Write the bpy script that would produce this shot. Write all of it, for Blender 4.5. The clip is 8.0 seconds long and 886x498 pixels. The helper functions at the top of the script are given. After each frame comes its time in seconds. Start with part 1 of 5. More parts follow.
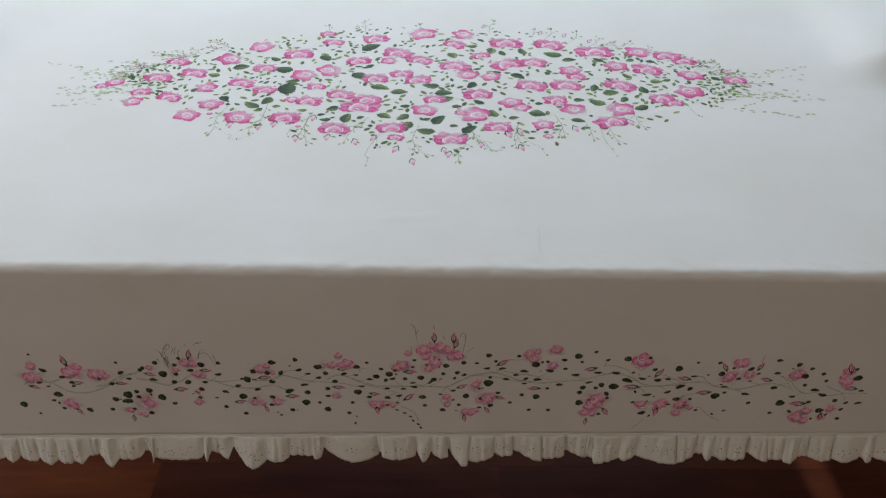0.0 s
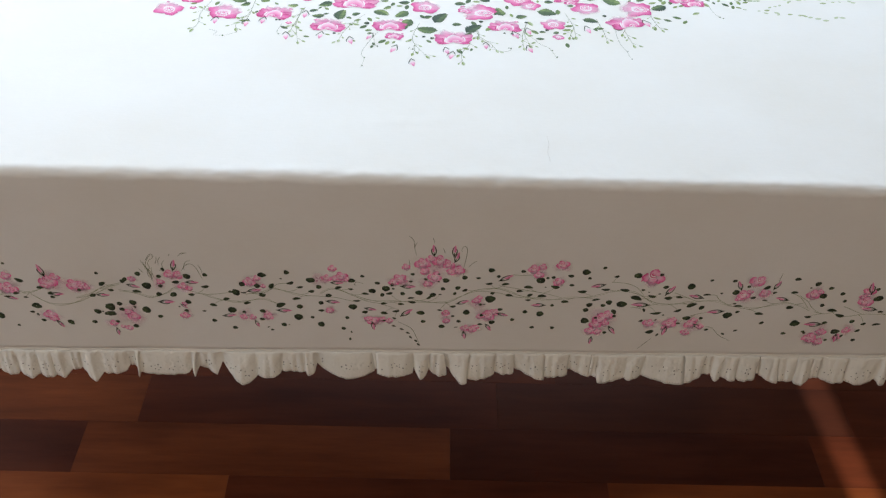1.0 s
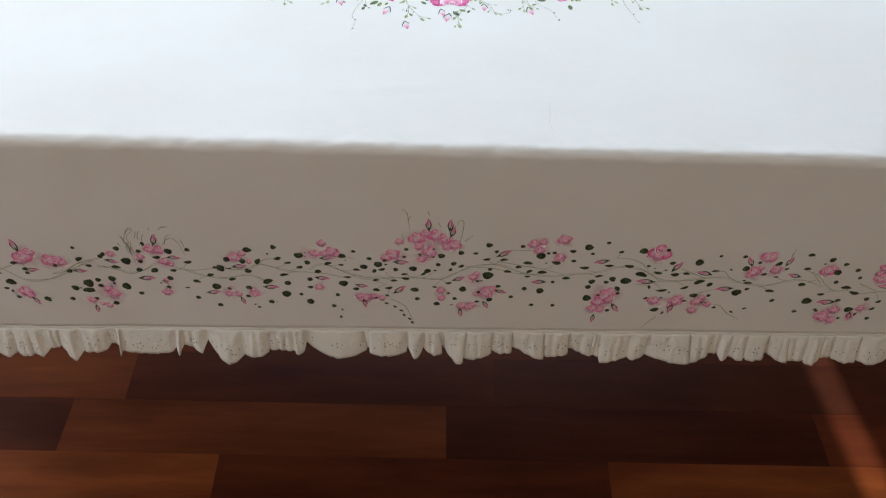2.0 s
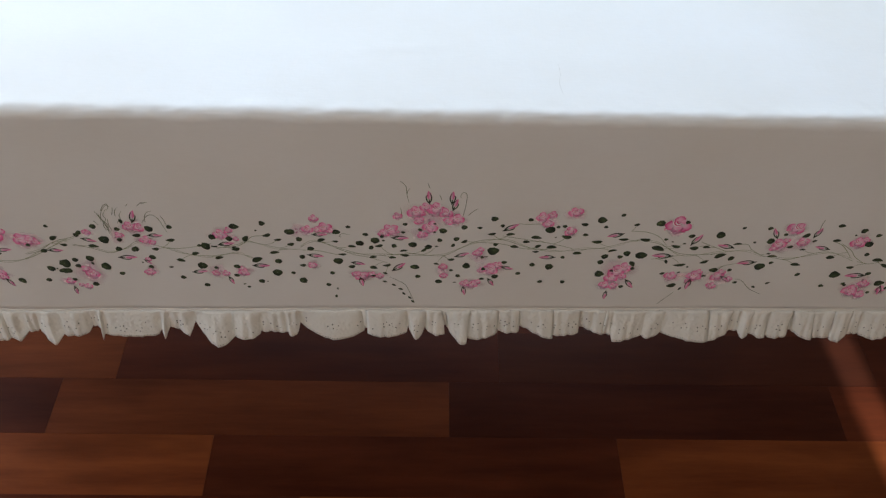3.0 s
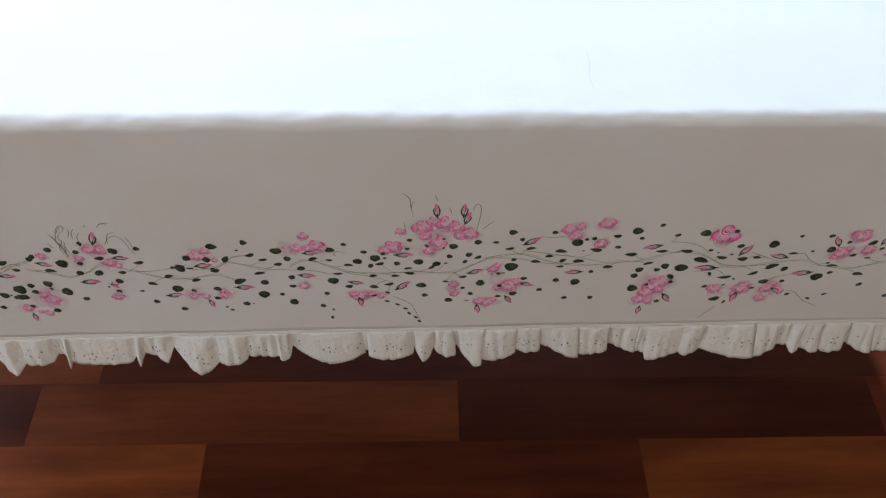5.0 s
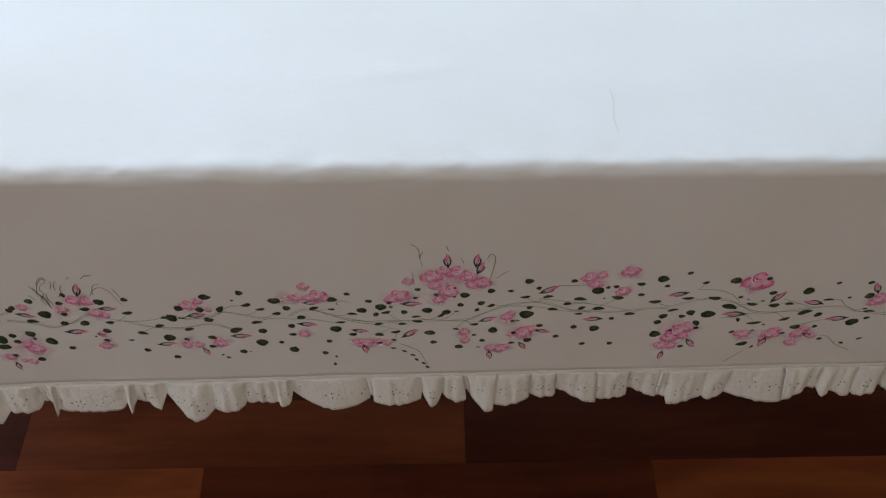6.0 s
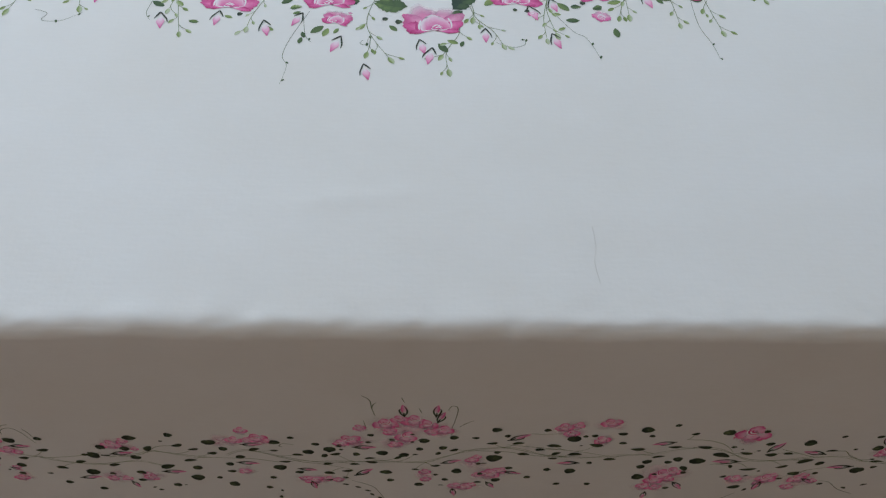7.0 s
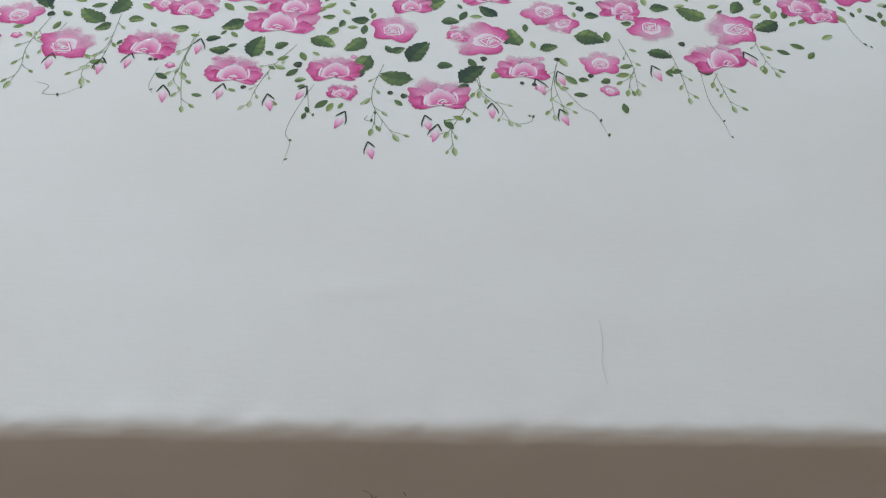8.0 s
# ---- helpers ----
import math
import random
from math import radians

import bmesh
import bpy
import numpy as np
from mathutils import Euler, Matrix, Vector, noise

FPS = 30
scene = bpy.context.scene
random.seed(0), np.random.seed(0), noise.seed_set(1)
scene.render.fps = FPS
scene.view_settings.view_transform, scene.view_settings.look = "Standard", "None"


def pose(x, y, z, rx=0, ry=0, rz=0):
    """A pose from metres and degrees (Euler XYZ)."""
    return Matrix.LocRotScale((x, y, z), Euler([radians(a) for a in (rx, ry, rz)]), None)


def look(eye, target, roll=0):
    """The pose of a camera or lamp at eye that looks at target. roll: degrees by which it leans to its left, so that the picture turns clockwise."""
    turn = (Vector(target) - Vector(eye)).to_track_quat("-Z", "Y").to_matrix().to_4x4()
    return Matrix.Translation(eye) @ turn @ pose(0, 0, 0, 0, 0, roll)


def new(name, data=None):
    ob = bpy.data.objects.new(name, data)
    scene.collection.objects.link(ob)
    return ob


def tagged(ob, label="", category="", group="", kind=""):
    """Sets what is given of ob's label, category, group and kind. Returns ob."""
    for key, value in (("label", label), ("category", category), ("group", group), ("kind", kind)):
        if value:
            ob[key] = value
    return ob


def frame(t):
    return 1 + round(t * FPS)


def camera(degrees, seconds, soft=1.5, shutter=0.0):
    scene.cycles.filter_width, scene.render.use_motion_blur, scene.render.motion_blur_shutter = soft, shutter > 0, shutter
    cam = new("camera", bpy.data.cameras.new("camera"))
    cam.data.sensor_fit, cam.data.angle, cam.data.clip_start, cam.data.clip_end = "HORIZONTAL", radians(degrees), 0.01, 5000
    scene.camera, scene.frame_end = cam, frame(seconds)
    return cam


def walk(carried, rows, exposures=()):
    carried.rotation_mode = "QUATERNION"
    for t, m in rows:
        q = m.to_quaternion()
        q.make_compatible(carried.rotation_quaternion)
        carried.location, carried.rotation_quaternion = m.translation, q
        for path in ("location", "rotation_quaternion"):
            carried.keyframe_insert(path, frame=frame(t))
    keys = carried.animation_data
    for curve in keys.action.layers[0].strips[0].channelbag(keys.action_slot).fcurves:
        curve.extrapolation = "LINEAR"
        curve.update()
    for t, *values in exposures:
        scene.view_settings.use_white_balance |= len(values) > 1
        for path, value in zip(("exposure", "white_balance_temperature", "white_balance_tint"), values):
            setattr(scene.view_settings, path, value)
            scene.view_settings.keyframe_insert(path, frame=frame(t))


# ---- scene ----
cam = camera(53.9, 8.0, soft=1.25)
PATH = [
    (0, (0.006, -0.702, 1.325), (0.011, 0.876, 0.097), 1.0),
    (0.5, (0.004, -0.675, 1.298), (0.014, 0.815, -0.036), 1.5),
    (1, (-0.001, -0.66, 1.281), (0.022, 0.793, -0.093), 2.2),
    (2.5, (0.003, -0.6, 1.231), (0.035, 0.781, -0.216), 2.5),
    (3, (0.001, -0.573, 1.211), (0.033, 0.777, -0.265), 2.0),
    (3.5, (-0.003, -0.545, 1.195), (0.023, 0.78, -0.302), 1.5),
    (4, (-0.001, -0.52, 1.18), (0.03, 0.78, -0.34), 1.3),
    (5.5, (-0.012, -0.423, 1.161), (0.024, 0.828, -0.398), 0.9),
    (6, (-0.015, -0.382, 1.16), (0.023, 0.843, -0.42), 0.9),
    (6.5, (0.001, -0.311, 1.159), (0.044, 0.891, -0.439), 1.6),
    (7, (0.008, -0.256, 1.161), (0.065, 0.954, -0.431), 3.0),
    (7.5, (0.01, -0.223, 1.169), (0.055, 0.992, -0.419), 2.9),
    (8, (0.009, -0.208, 1.185), (0.05, 1.011, -0.4), 2.8),
]
walk(cam, [(t, look(eye, target, roll)) for t, eye, target, roll in PATH],
     [(0, 0.06, 6450, 10), (0.5, 0.41, 6330, 10), (1, 0.76, 6330, 10), (2.5, 0.66, 6180, 10), (3, 0.78, 6000, 10), (3.5, 1.06, 5850, 10), (4, 1.12, 5730, 10),
      (5.5, 0.85, 5830, 10), (6, 0.58, 5980, 10), (6.5, 0.47, 6040, 10), (7, 0.05, 6150, 10), (7.5, 0.04, 6320, 10), (8, 0.05, 6420, 10)])

# ---- world, sun, window light ----
world = bpy.data.worlds.new("sky")
scene.world = world
world.use_nodes = True
sky = world.node_tree.nodes.new("ShaderNodeTexSky")
sky.sky_type, sky.sun_disc = "NISHITA", False
sky.sun_elevation, sky.sun_rotation = radians(25), radians(4)
world.node_tree.nodes["Background"].inputs["Strength"].default_value = 0.1
world.node_tree.links.new(sky.outputs["Color"], world.node_tree.nodes["Background"].inputs["Color"])

sun = new("sun", bpy.data.lights.new("sun", "SUN"))
sun.data.energy, sun.data.angle, sun.data.color = 3.6, radians(0.6), (1.0, 0.94, 0.86)
sun.matrix_world = look((0, 0, 0), (0.085, -1, -math.tan(radians(25))))

window_light = new("window_light", bpy.data.lights.new("window_light", "AREA"))
window_light.data.shape, window_light.data.size, window_light.data.size_y = "RECTANGLE", 2.8, 1.25
window_light.data.energy, window_light.data.color = 66.0, (0.69, 0.855, 1.0)
window_light.matrix_world = look((-0.1, 2.54, 1.93), (-0.1, 0, 1.25))

# added side fill: brightens the left and the rounded edge; source not known
side_light = new("side_fill_light", bpy.data.lights.new("side_fill_light", "AREA"))
side_light.data.shape, side_light.data.size, side_light.data.size_y = "RECTANGLE", 2.3, 1.1
side_light.data.energy, side_light.data.color = 22.0, (0.90, 0.95, 1.0)
side_light.matrix_world = look((-2.03, 0.35, 1.55), (0, 0.35, 1.1))

# ---- materials ----
def material(name):
    m = bpy.data.materials.new(name)
    m.use_nodes = True
    t = m.node_tree
    return m, t, t.nodes["Principled BSDF"]


def node(t, kind, **values):
    n = t.nodes.new(kind)
    for key, value in values.items():
        n.inputs[key.replace("_", " ")].default_value = value
    return n


def ramp(t, fac, stops):
    n = t.nodes.new("ShaderNodeValToRGB")
    e = n.color_ramp.elements
    while len(e) < len(stops):
        e.new(0.5)
    for el, (p, c) in zip(e, stops):
        el.position, el.color = p, (*c, 1)
    t.links.new(fac, n.inputs["Fac"])
    return n.outputs["Color"]


def mixed(t, fac, a, b, blend="MIX"):
    n = t.nodes.new("ShaderNodeMix")
    n.data_type, n.blend_type = "RGBA", blend
    for value, socket in ((fac, n.inputs[0]), (a, n.inputs[6]), (b, n.inputs[7])):
        if isinstance(value, (int, float)):
            socket.default_value = value
        elif isinstance(value, tuple):
            socket.default_value = (*value, 1)
        else:
            t.links.new(value, socket)
    return n.outputs[2]


def coords(t, scale=(1, 1, 1), turn=(0, 0, 0), space="Object"):
    c = t.nodes.new("ShaderNodeTexCoord")
    m = t.nodes.new("ShaderNodeMapping")
    m.inputs["Scale"].default_value, m.inputs["Rotation"].default_value = scale, turn
    t.links.new(c.outputs[space], m.inputs["Vector"])
    return m.outputs["Vector"]


def noisy(t, vector, scale, detail=3.0, rough=0.55):
    n = node(t, "ShaderNodeTexNoise", Scale=scale, Detail=detail, Roughness=rough)
    t.links.new(vector, n.inputs["Vector"])
    return n.outputs["Fac"]


def bumped(t, bsdf, height, strength, distance):
    b = node(t, "ShaderNodeBump", Strength=strength, Distance=distance)
    t.links.new(height, b.inputs["Height"])
    t.links.new(b.outputs["Normal"], bsdf.inputs["Normal"])


def cloth_material(name, colour, stain, weave=1500.0, emboss=0.0):
    """Cotton: a woven thread relief, slight creases and faint yellowed stains."""
    m, t, b = material(name)
    v = coords(t)
    waves = []
    for axis in ("X", "Y", "Z"):
        w = node(t, "ShaderNodeTexWave", Scale=weave / 6.28 / 3, Distortion=1.5, Detail=1.0)
        w.bands_direction = axis
        t.links.new(v, w.inputs["Vector"])
        waves.append(w.outputs["Fac"])
    thread = mixed(t, 0.5, mixed(t, 0.5, waves[0], waves[1]), waves[2])
    blotch = ramp(t, noisy(t, v, 5.0, 5.0, 0.6), [(0.35, (0, 0, 0)), (0.75, (1, 1, 1))])
    fine = noisy(t, coords(t, (30, 160, 160)), 3.0, 4.0)
    c = mixed(t, blotch, colour, stain)
    c = mixed(t, 0.10, c, mixed(t, fine, (0.55, 0.53, 0.50), (0.95, 0.95, 0.95)), "MULTIPLY")
    t.links.new(c, b.inputs["Base Color"])
    b.inputs["Roughness"].default_value = 0.88
    b.inputs["Sheen Weight"].default_value = 0.12
    crease = noisy(t, coords(t, (14, 40, 40)), 1.0, 4.0, 0.6)
    relief = mixed(t, 0.08, mixed(t, 0.35, crease, noisy(t, v, 210.0, 3.0, 0.6)), thread)
    if emboss:      # raised embroidery
        vor = node(t, "ShaderNodeTexVoronoi", Scale=210.0)
        t.links.new(v, vor.inputs["Vector"])
        relief = mixed(t, emboss, relief, ramp(t, vor.outputs["Distance"], [(0.15, (0, 0, 0)), (0.5, (1, 1, 1))]))
    bumped(t, b, relief, 0.22 + emboss, 0.0012 + emboss * 0.0010)
    return m


def paint_material(name, stops, rough=0.8, spread=0.06, fading=False):
    """Fabric paint: the tone along each brush stroke comes from the point attribute 'tone'. fading: how thickly it covers comes from 'cover'."""
    m, t, b = material(name)
    a = t.nodes.new("ShaderNodeAttribute")
    a.attribute_name = "tone"
    v = coords(t)
    streak = noisy(t, v, 420.0, 3.0, 0.6)
    rnd = t.nodes.new("ShaderNodeObjectInfo").outputs["Random"]
    add = t.nodes.new("ShaderNodeMath")
    add.operation = "MULTIPLY_ADD"
    t.links.new(streak, add.inputs[0])
    add.inputs[1].default_value = 0.22
    t.links.new(a.outputs["Fac"], add.inputs[2])
    vary = t.nodes.new("ShaderNodeMath")
    vary.operation = "MULTIPLY_ADD"
    t.links.new(rnd, vary.inputs[0])
    vary.inputs[1].default_value = spread
    t.links.new(add.outputs[0], vary.inputs[2])
    shift = t.nodes.new("ShaderNodeMath")
    shift.operation = "SUBTRACT"
    t.links.new(vary.outputs[0], shift.inputs[0])
    shift.inputs[1].default_value = 0.11 + spread / 2
    t.links.new(ramp(t, shift.outputs[0], stops), b.inputs["Base Color"])
    b.inputs["Roughness"].default_value = rough
    b.inputs["Specular IOR Level"].default_value = 0.3
    bumped(t, b, noisy(t, v, 900.0, 2.0), 0.15, 0.0005)
    if fading:
        cover = t.nodes.new("ShaderNodeAttribute")
        cover.attribute_name = "cover"
        t.links.new(cover.outputs["Fac"], b.inputs["Alpha"])
    return m


def wood_material(name, dark, light, rough=0.42):
    """Varnished hardwood with long grain, darker streaks and a tone of its own for each strip."""
    m, t, b = material(name)
    info = t.nodes.new("ShaderNodeObjectInfo").outputs["Random"]
    v = t.nodes.new("ShaderNodeVectorMath")
    v.operation = "MULTIPLY_ADD"
    t.links.new(coords(t, (1, 1, 1), space="Object"), v.inputs[0])
    v.inputs[1].default_value = (1, 1, 1)
    off = t.nodes.new("ShaderNodeCombineXYZ")
    big = t.nodes.new("ShaderNodeMath")
    big.operation = "MULTIPLY"
    t.links.new(info, big.inputs[0])
    big.inputs[1].default_value = 37.0
    for k in range(3):
        t.links.new(big.outputs[0], off.inputs[k])
    t.links.new(off.outputs[0], v.inputs[2])
    def stretched(sx, sy):
        s = t.nodes.new("ShaderNodeMapping")
        s.inputs["Scale"].default_value = (sx, sy, sy)
        t.links.new(v.outputs[0], s.inputs["Vector"])
        return s.outputs["Vector"]
    grain = noisy(t, stretched(3.0, 26.0), 1.0, 6.0, 0.65)
    pores = noisy(t, stretched(18.0, 420.0), 1.0, 3.0, 0.6)
    cloud = noisy(t, stretched(3.5, 9.0), 1.0, 3.0)
    c = ramp(t, grain, [(0.28, dark), (0.72, light)])
    c = mixed(t, ramp(t, cloud, [(0.52, (0, 0, 0)), (0.78, (0.6, 0.6, 0.6))]), c, tuple(k * 0.55 for k in dark))
    c = mixed(t, 0.30, c, mixed(t, pores, (0.45, 0.42, 0.40), (1, 1, 1)), "MULTIPLY")
    hsv = node(t, "ShaderNodeHueSaturation")
    scale = t.nodes.new("ShaderNodeMapRange")
    scale.inputs["To Min"].default_value, scale.inputs["To Max"].default_value = 0.82, 1.18
    t.links.new(info, scale.inputs["Value"])
    t.links.new(scale.outputs[0], hsv.inputs["Value"])
    t.links.new(c, hsv.inputs["Color"])
    t.links.new(hsv.outputs["Color"], b.inputs["Base Color"])
    rr = t.nodes.new("ShaderNodeMapRange")
    rr.inputs["To Min"].default_value, rr.inputs["To Max"].default_value = rough - 0.06, rough + 0.12
    t.links.new(noisy(t, coords(t), 11.0, 4.0), rr.inputs["Value"])
    t.links.new(rr.outputs[0], b.inputs["Roughness"])
    b.inputs["Specular IOR Level"].default_value = 0.06
    bumped(t, b, pores, 0.08, 0.0006)
    return m


def plaster_material(name, colour):
    m, t, b = material(name)
    v = coords(t)
    c = mixed(t, noisy(t, v, 1.3, 5.0), tuple(k * 0.93 for k in colour), colour)
    t.links.new(c, b.inputs["Base Color"])
    b.inputs["Roughness"].default_value = 0.9
    bumped(t, b, noisy(t, v, 160.0, 3.0), 0.15, 0.002)
    return m


CLOTH = cloth_material("white_cotton", (0.80, 0.79, 0.77), (0.76, 0.735, 0.69))
LACE = cloth_material("cream_lace", (0.80, 0.785, 0.73), (0.75, 0.715, 0.64), 1100.0, 0.35)
PINK_STOPS = [(0.0, (0.46, 0.025, 0.16)), (0.24, (0.70, 0.13, 0.35)), (0.50, (0.81, 0.40, 0.57)), (0.75, (0.82, 0.66, 0.73)), (1.0, (0.81, 0.79, 0.785))]
PINK = paint_material("rose_paint", PINK_STOPS)
# the border's pale pinks, brightened in colour against the drop's dim light
BORDER_PINK = paint_material("brightened_pale_rose_paint", [(0.0, (0.64, 0.05, 0.21)), (0.24, (0.84, 0.19, 0.43)), (0.50, (0.92, 0.50, 0.69)), (0.75, (0.92, 0.73, 0.81)), (1.0, (0.90, 0.88, 0.86))], fading=True)
SOFT_PINK = paint_material("thin_rose_paint", PINK_STOPS, fading=True)
GREEN = paint_material("leaf_paint", [(0.0, (0.022, 0.048, 0.028)), (0.45, (0.105, 0.17, 0.055)), (0.8, (0.25, 0.33, 0.10)), (1.0, (0.48, 0.54, 0.36))], spread=0.40)
DARK_GREEN = paint_material("dark_leaf_paint", [(0.0, (0.024, 0.034, 0.020)), (0.7, (0.060, 0.085, 0.040)), (1.0, (0.14, 0.18, 0.07))], spread=0.25)
OLIVE = paint_material("stem_paint", [(0.0, (0.05, 0.07, 0.035)), (0.7, (0.22, 0.28, 0.10)), (1.0, (0.52, 0.56, 0.44))])
WOODS = [wood_material("dark_strip", (0.042, 0.0092, 0.0044), (0.086, 0.0205, 0.0084)),
         wood_material("brown_strip", (0.066, 0.0140, 0.0054), (0.145, 0.0335, 0.0115)),
         wood_material("orange_strip", (0.122, 0.028, 0.0083), (0.25, 0.066, 0.0165)),
         wood_material("red_brown_strip", (0.090, 0.021, 0.0070), (0.185, 0.048, 0.0145)),
         wood_material("dull_brown_strip", (0.043, 0.0105, 0.0050), (0.080, 0.0205, 0.0085))]
TABLE_WOOD = wood_material("table_wood", (0.06, 0.025, 0.012), (0.14, 0.06, 0.03))
WALL = plaster_material("warm_wall_paint", (0.555, 0.425, 0.312))
CEILING = plaster_material("ceiling_paint", (0.55, 0.52, 0.48))
WHITE = plaster_material("white_paint", (0.78, 0.76, 0.73))
thread_grey, _, thread_bsdf = material("thread_grey")
thread_bsdf.inputs["Base Color"].default_value, thread_bsdf.inputs["Roughness"].default_value = (0.50, 0.47, 0.42, 1), 0.9
# dark colour that stands in for the shade inside the lace's eyelets
disc_shade, _, disc_bsdf = material("eyelet_shade")
disc_bsdf.inputs["Base Color"].default_value, disc_bsdf.inputs["Roughness"].default_value = (0.05, 0.04, 0.03, 1), 1.0


# ---- mesh helpers ----
def part(name, bm, mat, parent, label=""):
    me = bpy.data.meshes.new(name)
    bm.to_mesh(me)
    bm.free()
    me.materials.append(mat)
    ob = new(name, me)
    ob.parent = parent
    return tagged(ob, label)


def box(bm, x0, x1, y0, y1, z0, z1, bevel=0.0):
    made = bmesh.ops.create_cube(bm, size=1, matrix=Matrix.Translation(((x0 + x1) / 2, (y0 + y1) / 2, (z0 + z1) / 2)) @ Matrix.Diagonal((x1 - x0, y1 - y0, z1 - z0, 1)))
    if bevel:
        edges = list({e for v in made["verts"] for e in v.link_edges})
        bmesh.ops.bevel(bm, geom=edges, offset=bevel, segments=2, profile=0.5, affect="EDGES")


def block(name, mat, dims, label="", category="", kind="structure", bevel=0.0, parent=None):
    bm = bmesh.new()
    for d in dims:
        box(bm, *d, bevel)
    return tagged(part(name, bm, mat, parent, label), label, category, "", kind)


# ---- the room ----
X0, X1, Y0, Y1, H = -2.0, 3.0, -1.63, 2.5, 2.75
floor = block("floor", TABLE_WOOD, [(X0, X1, Y0, Y1, -0.06, -0.012)], "dark red-brown hardwood strip floor", "floor")
block("ceiling", CEILING, [(X0 - 0.12, X1 + 0.12, Y0 - 0.12, Y1 + 0.12, H, H + 0.1)], "plain grey painted ceiling", "ceiling")
block("wall_south", WALL, [(X0 - 0.12, X1 + 0.12, Y0 - 0.12, Y0, -0.06, H)], "plain warm beige painted wall", "wall")
# the opening in this wall is added, only to let the side fill in
block("wall_west", WALL, [(X0 - 0.12, X0, Y0, -0.85, -0.06, H), (X0 - 0.12, X0, 1.55, Y1, -0.06, H), (X0 - 0.12, X0, -0.85, 1.55, -0.06, 0.95), (X0 - 0.12, X0, -0.85, 1.55, 2.15, H)],
      "warm beige wall with an added opening for side fill light", "wall")
block("wall_east", WALL, [(X1, X1 + 0.12, Y0, Y1, -0.06, H)], "plain warm beige painted wall", "wall")
# north wall: a wide window over a sill, and a narrow floor-to-sill slit added for the sun streak
WX0, WX1, WZ0, WZ1, GX0, GX1 = -1.5, 1.3, 1.25, 2.6, 0.498, 0.556
block("wall_north", WALL, [(X0 - 0.12, GX0, Y1, Y1 + 0.1, -0.06, WZ0), (GX1, X1 + 0.12, Y1, Y1 + 0.1, -0.06, WZ0), (X0 - 0.12, WX0, Y1, Y1 + 0.1, WZ0, WZ1),
                           (WX1, X1 + 0.12, Y1, Y1 + 0.1, WZ0, WZ1), (X0 - 0.12, X1 + 0.12, Y1, Y1 + 0.1, WZ1, H)], "warm beige wall with a wide window", "wall")
# unseen slab, added to keep direct sun out of the wide window
block("sun_blocker", WHITE, [(-3, 3, Y1 + 0.12, Y1 + 3.05, 2.65, 2.75)], "unseen white slab added outside to block the sun", "roof")
ground = block("ground", WALL, [(-800, 800, -800, 800, -3.2, -3.0)], "pale ground outside", "ground")
window = tagged(new("window_1"), "white framed window open to daylight", "window", "", "structure")
for d in ((WX0, WX1, WZ0, WZ0 + 0.05), (WX0, WX1, WZ1 - 0.05, WZ1), (WX0, WX0 + 0.05, WZ0 + 0.05, WZ1 - 0.05), (WX1 - 0.05, WX1, WZ0 + 0.05, WZ1 - 0.05)):
    bm = bmesh.new()
    box(bm, d[0], d[1], Y1 + 0.055, Y1 + 0.095, d[2], d[3], 0.004)
    part("window_frame", bm, WHITE, window)

# frame of the added opening that the side fill shines through
fill_frame = tagged(new("fill_opening"), "white frame round the added side fill opening", "window", "", "structure")
for d in ((-0.85, 1.55, 0.95, 0.99), (-0.85, 1.55, 2.11, 2.15), (-0.85, -0.81, 0.99, 2.11), (1.51, 1.55, 0.99, 2.11)):
    bm = bmesh.new()
    box(bm, X0 - 0.10, X0 - 0.05, d[0], d[1], d[2], d[3], 0.004)
    part("window_frame", bm, WHITE, fill_frame)

# ---- the table ----
TX, TD, TOP = 0.90, 0.85, 0.75
table = tagged(new("dining_table"), "dark wooden dining table hidden under a white cloth", "table")
bm = bmesh.new()
box(bm, -TX + 0.004, TX - 0.004, 0.004, TD - 0.004, TOP - 0.035, TOP - 0.003, 0.01)
part("tabletop", bm, TABLE_WOOD, table)
for x0, x1, y0, y1 in ((-0.80, 0.80, 0.055, 0.075), (-0.80, 0.80, TD - 0.075, TD - 0.055), (-0.87, -0.85, 0.09, TD - 0.09), (0.85, 0.87, 0.09, TD - 0.09)):
    bm = bmesh.new()
    box(bm, x0, x1, y0, y1, TOP - 0.115, TOP - 0.036, 0.002)
    part("apron", bm, TABLE_WOOD, table)
for sx in (-1, 1):
    for y in (0.065, TD - 0.065):
        bm = bmesh.new()
        bmesh.ops.create_cone(bm, cap_ends=True, segments=4, radius1=0.030, radius2=0.045, depth=TOP - 0.036, matrix=Matrix.Translation((sx * 0.84, y, (TOP - 0.036) / 2)) @ pose(0, 0, 0, 0, 0, 45))
        part("leg", bm, TABLE_WOOD, table)

# ---- the tablecloth ----
R, CORNER = 0.011, 0.04   # radius of the cloth over the table's edge, and of its corners


def hem(x):
    """How far below the top the hem hangs: the drop is a little shorter towards one end."""
    return -0.2545 + 0.026 * max(-0.6, min(0.6, x))


def skew(x, v):
    """The cloth's edge runs slightly askew; outward shift at the front."""
    return -0.008 * max(-0.6, min(0.6, x)) * max(0.0, 1 - abs(v) / 0.2)


def ripple(x, v):
    """Slight unevenness of the cloth, outward from its surface."""
    near = math.exp(-(v / 0.02) ** 2) * (0.0008 * noise.noise((x * 42, v * 50, 9.0)) + 0.0005 * noise.noise((x * 95, v * 110, 4.0)))
    return near + swell(x, v)


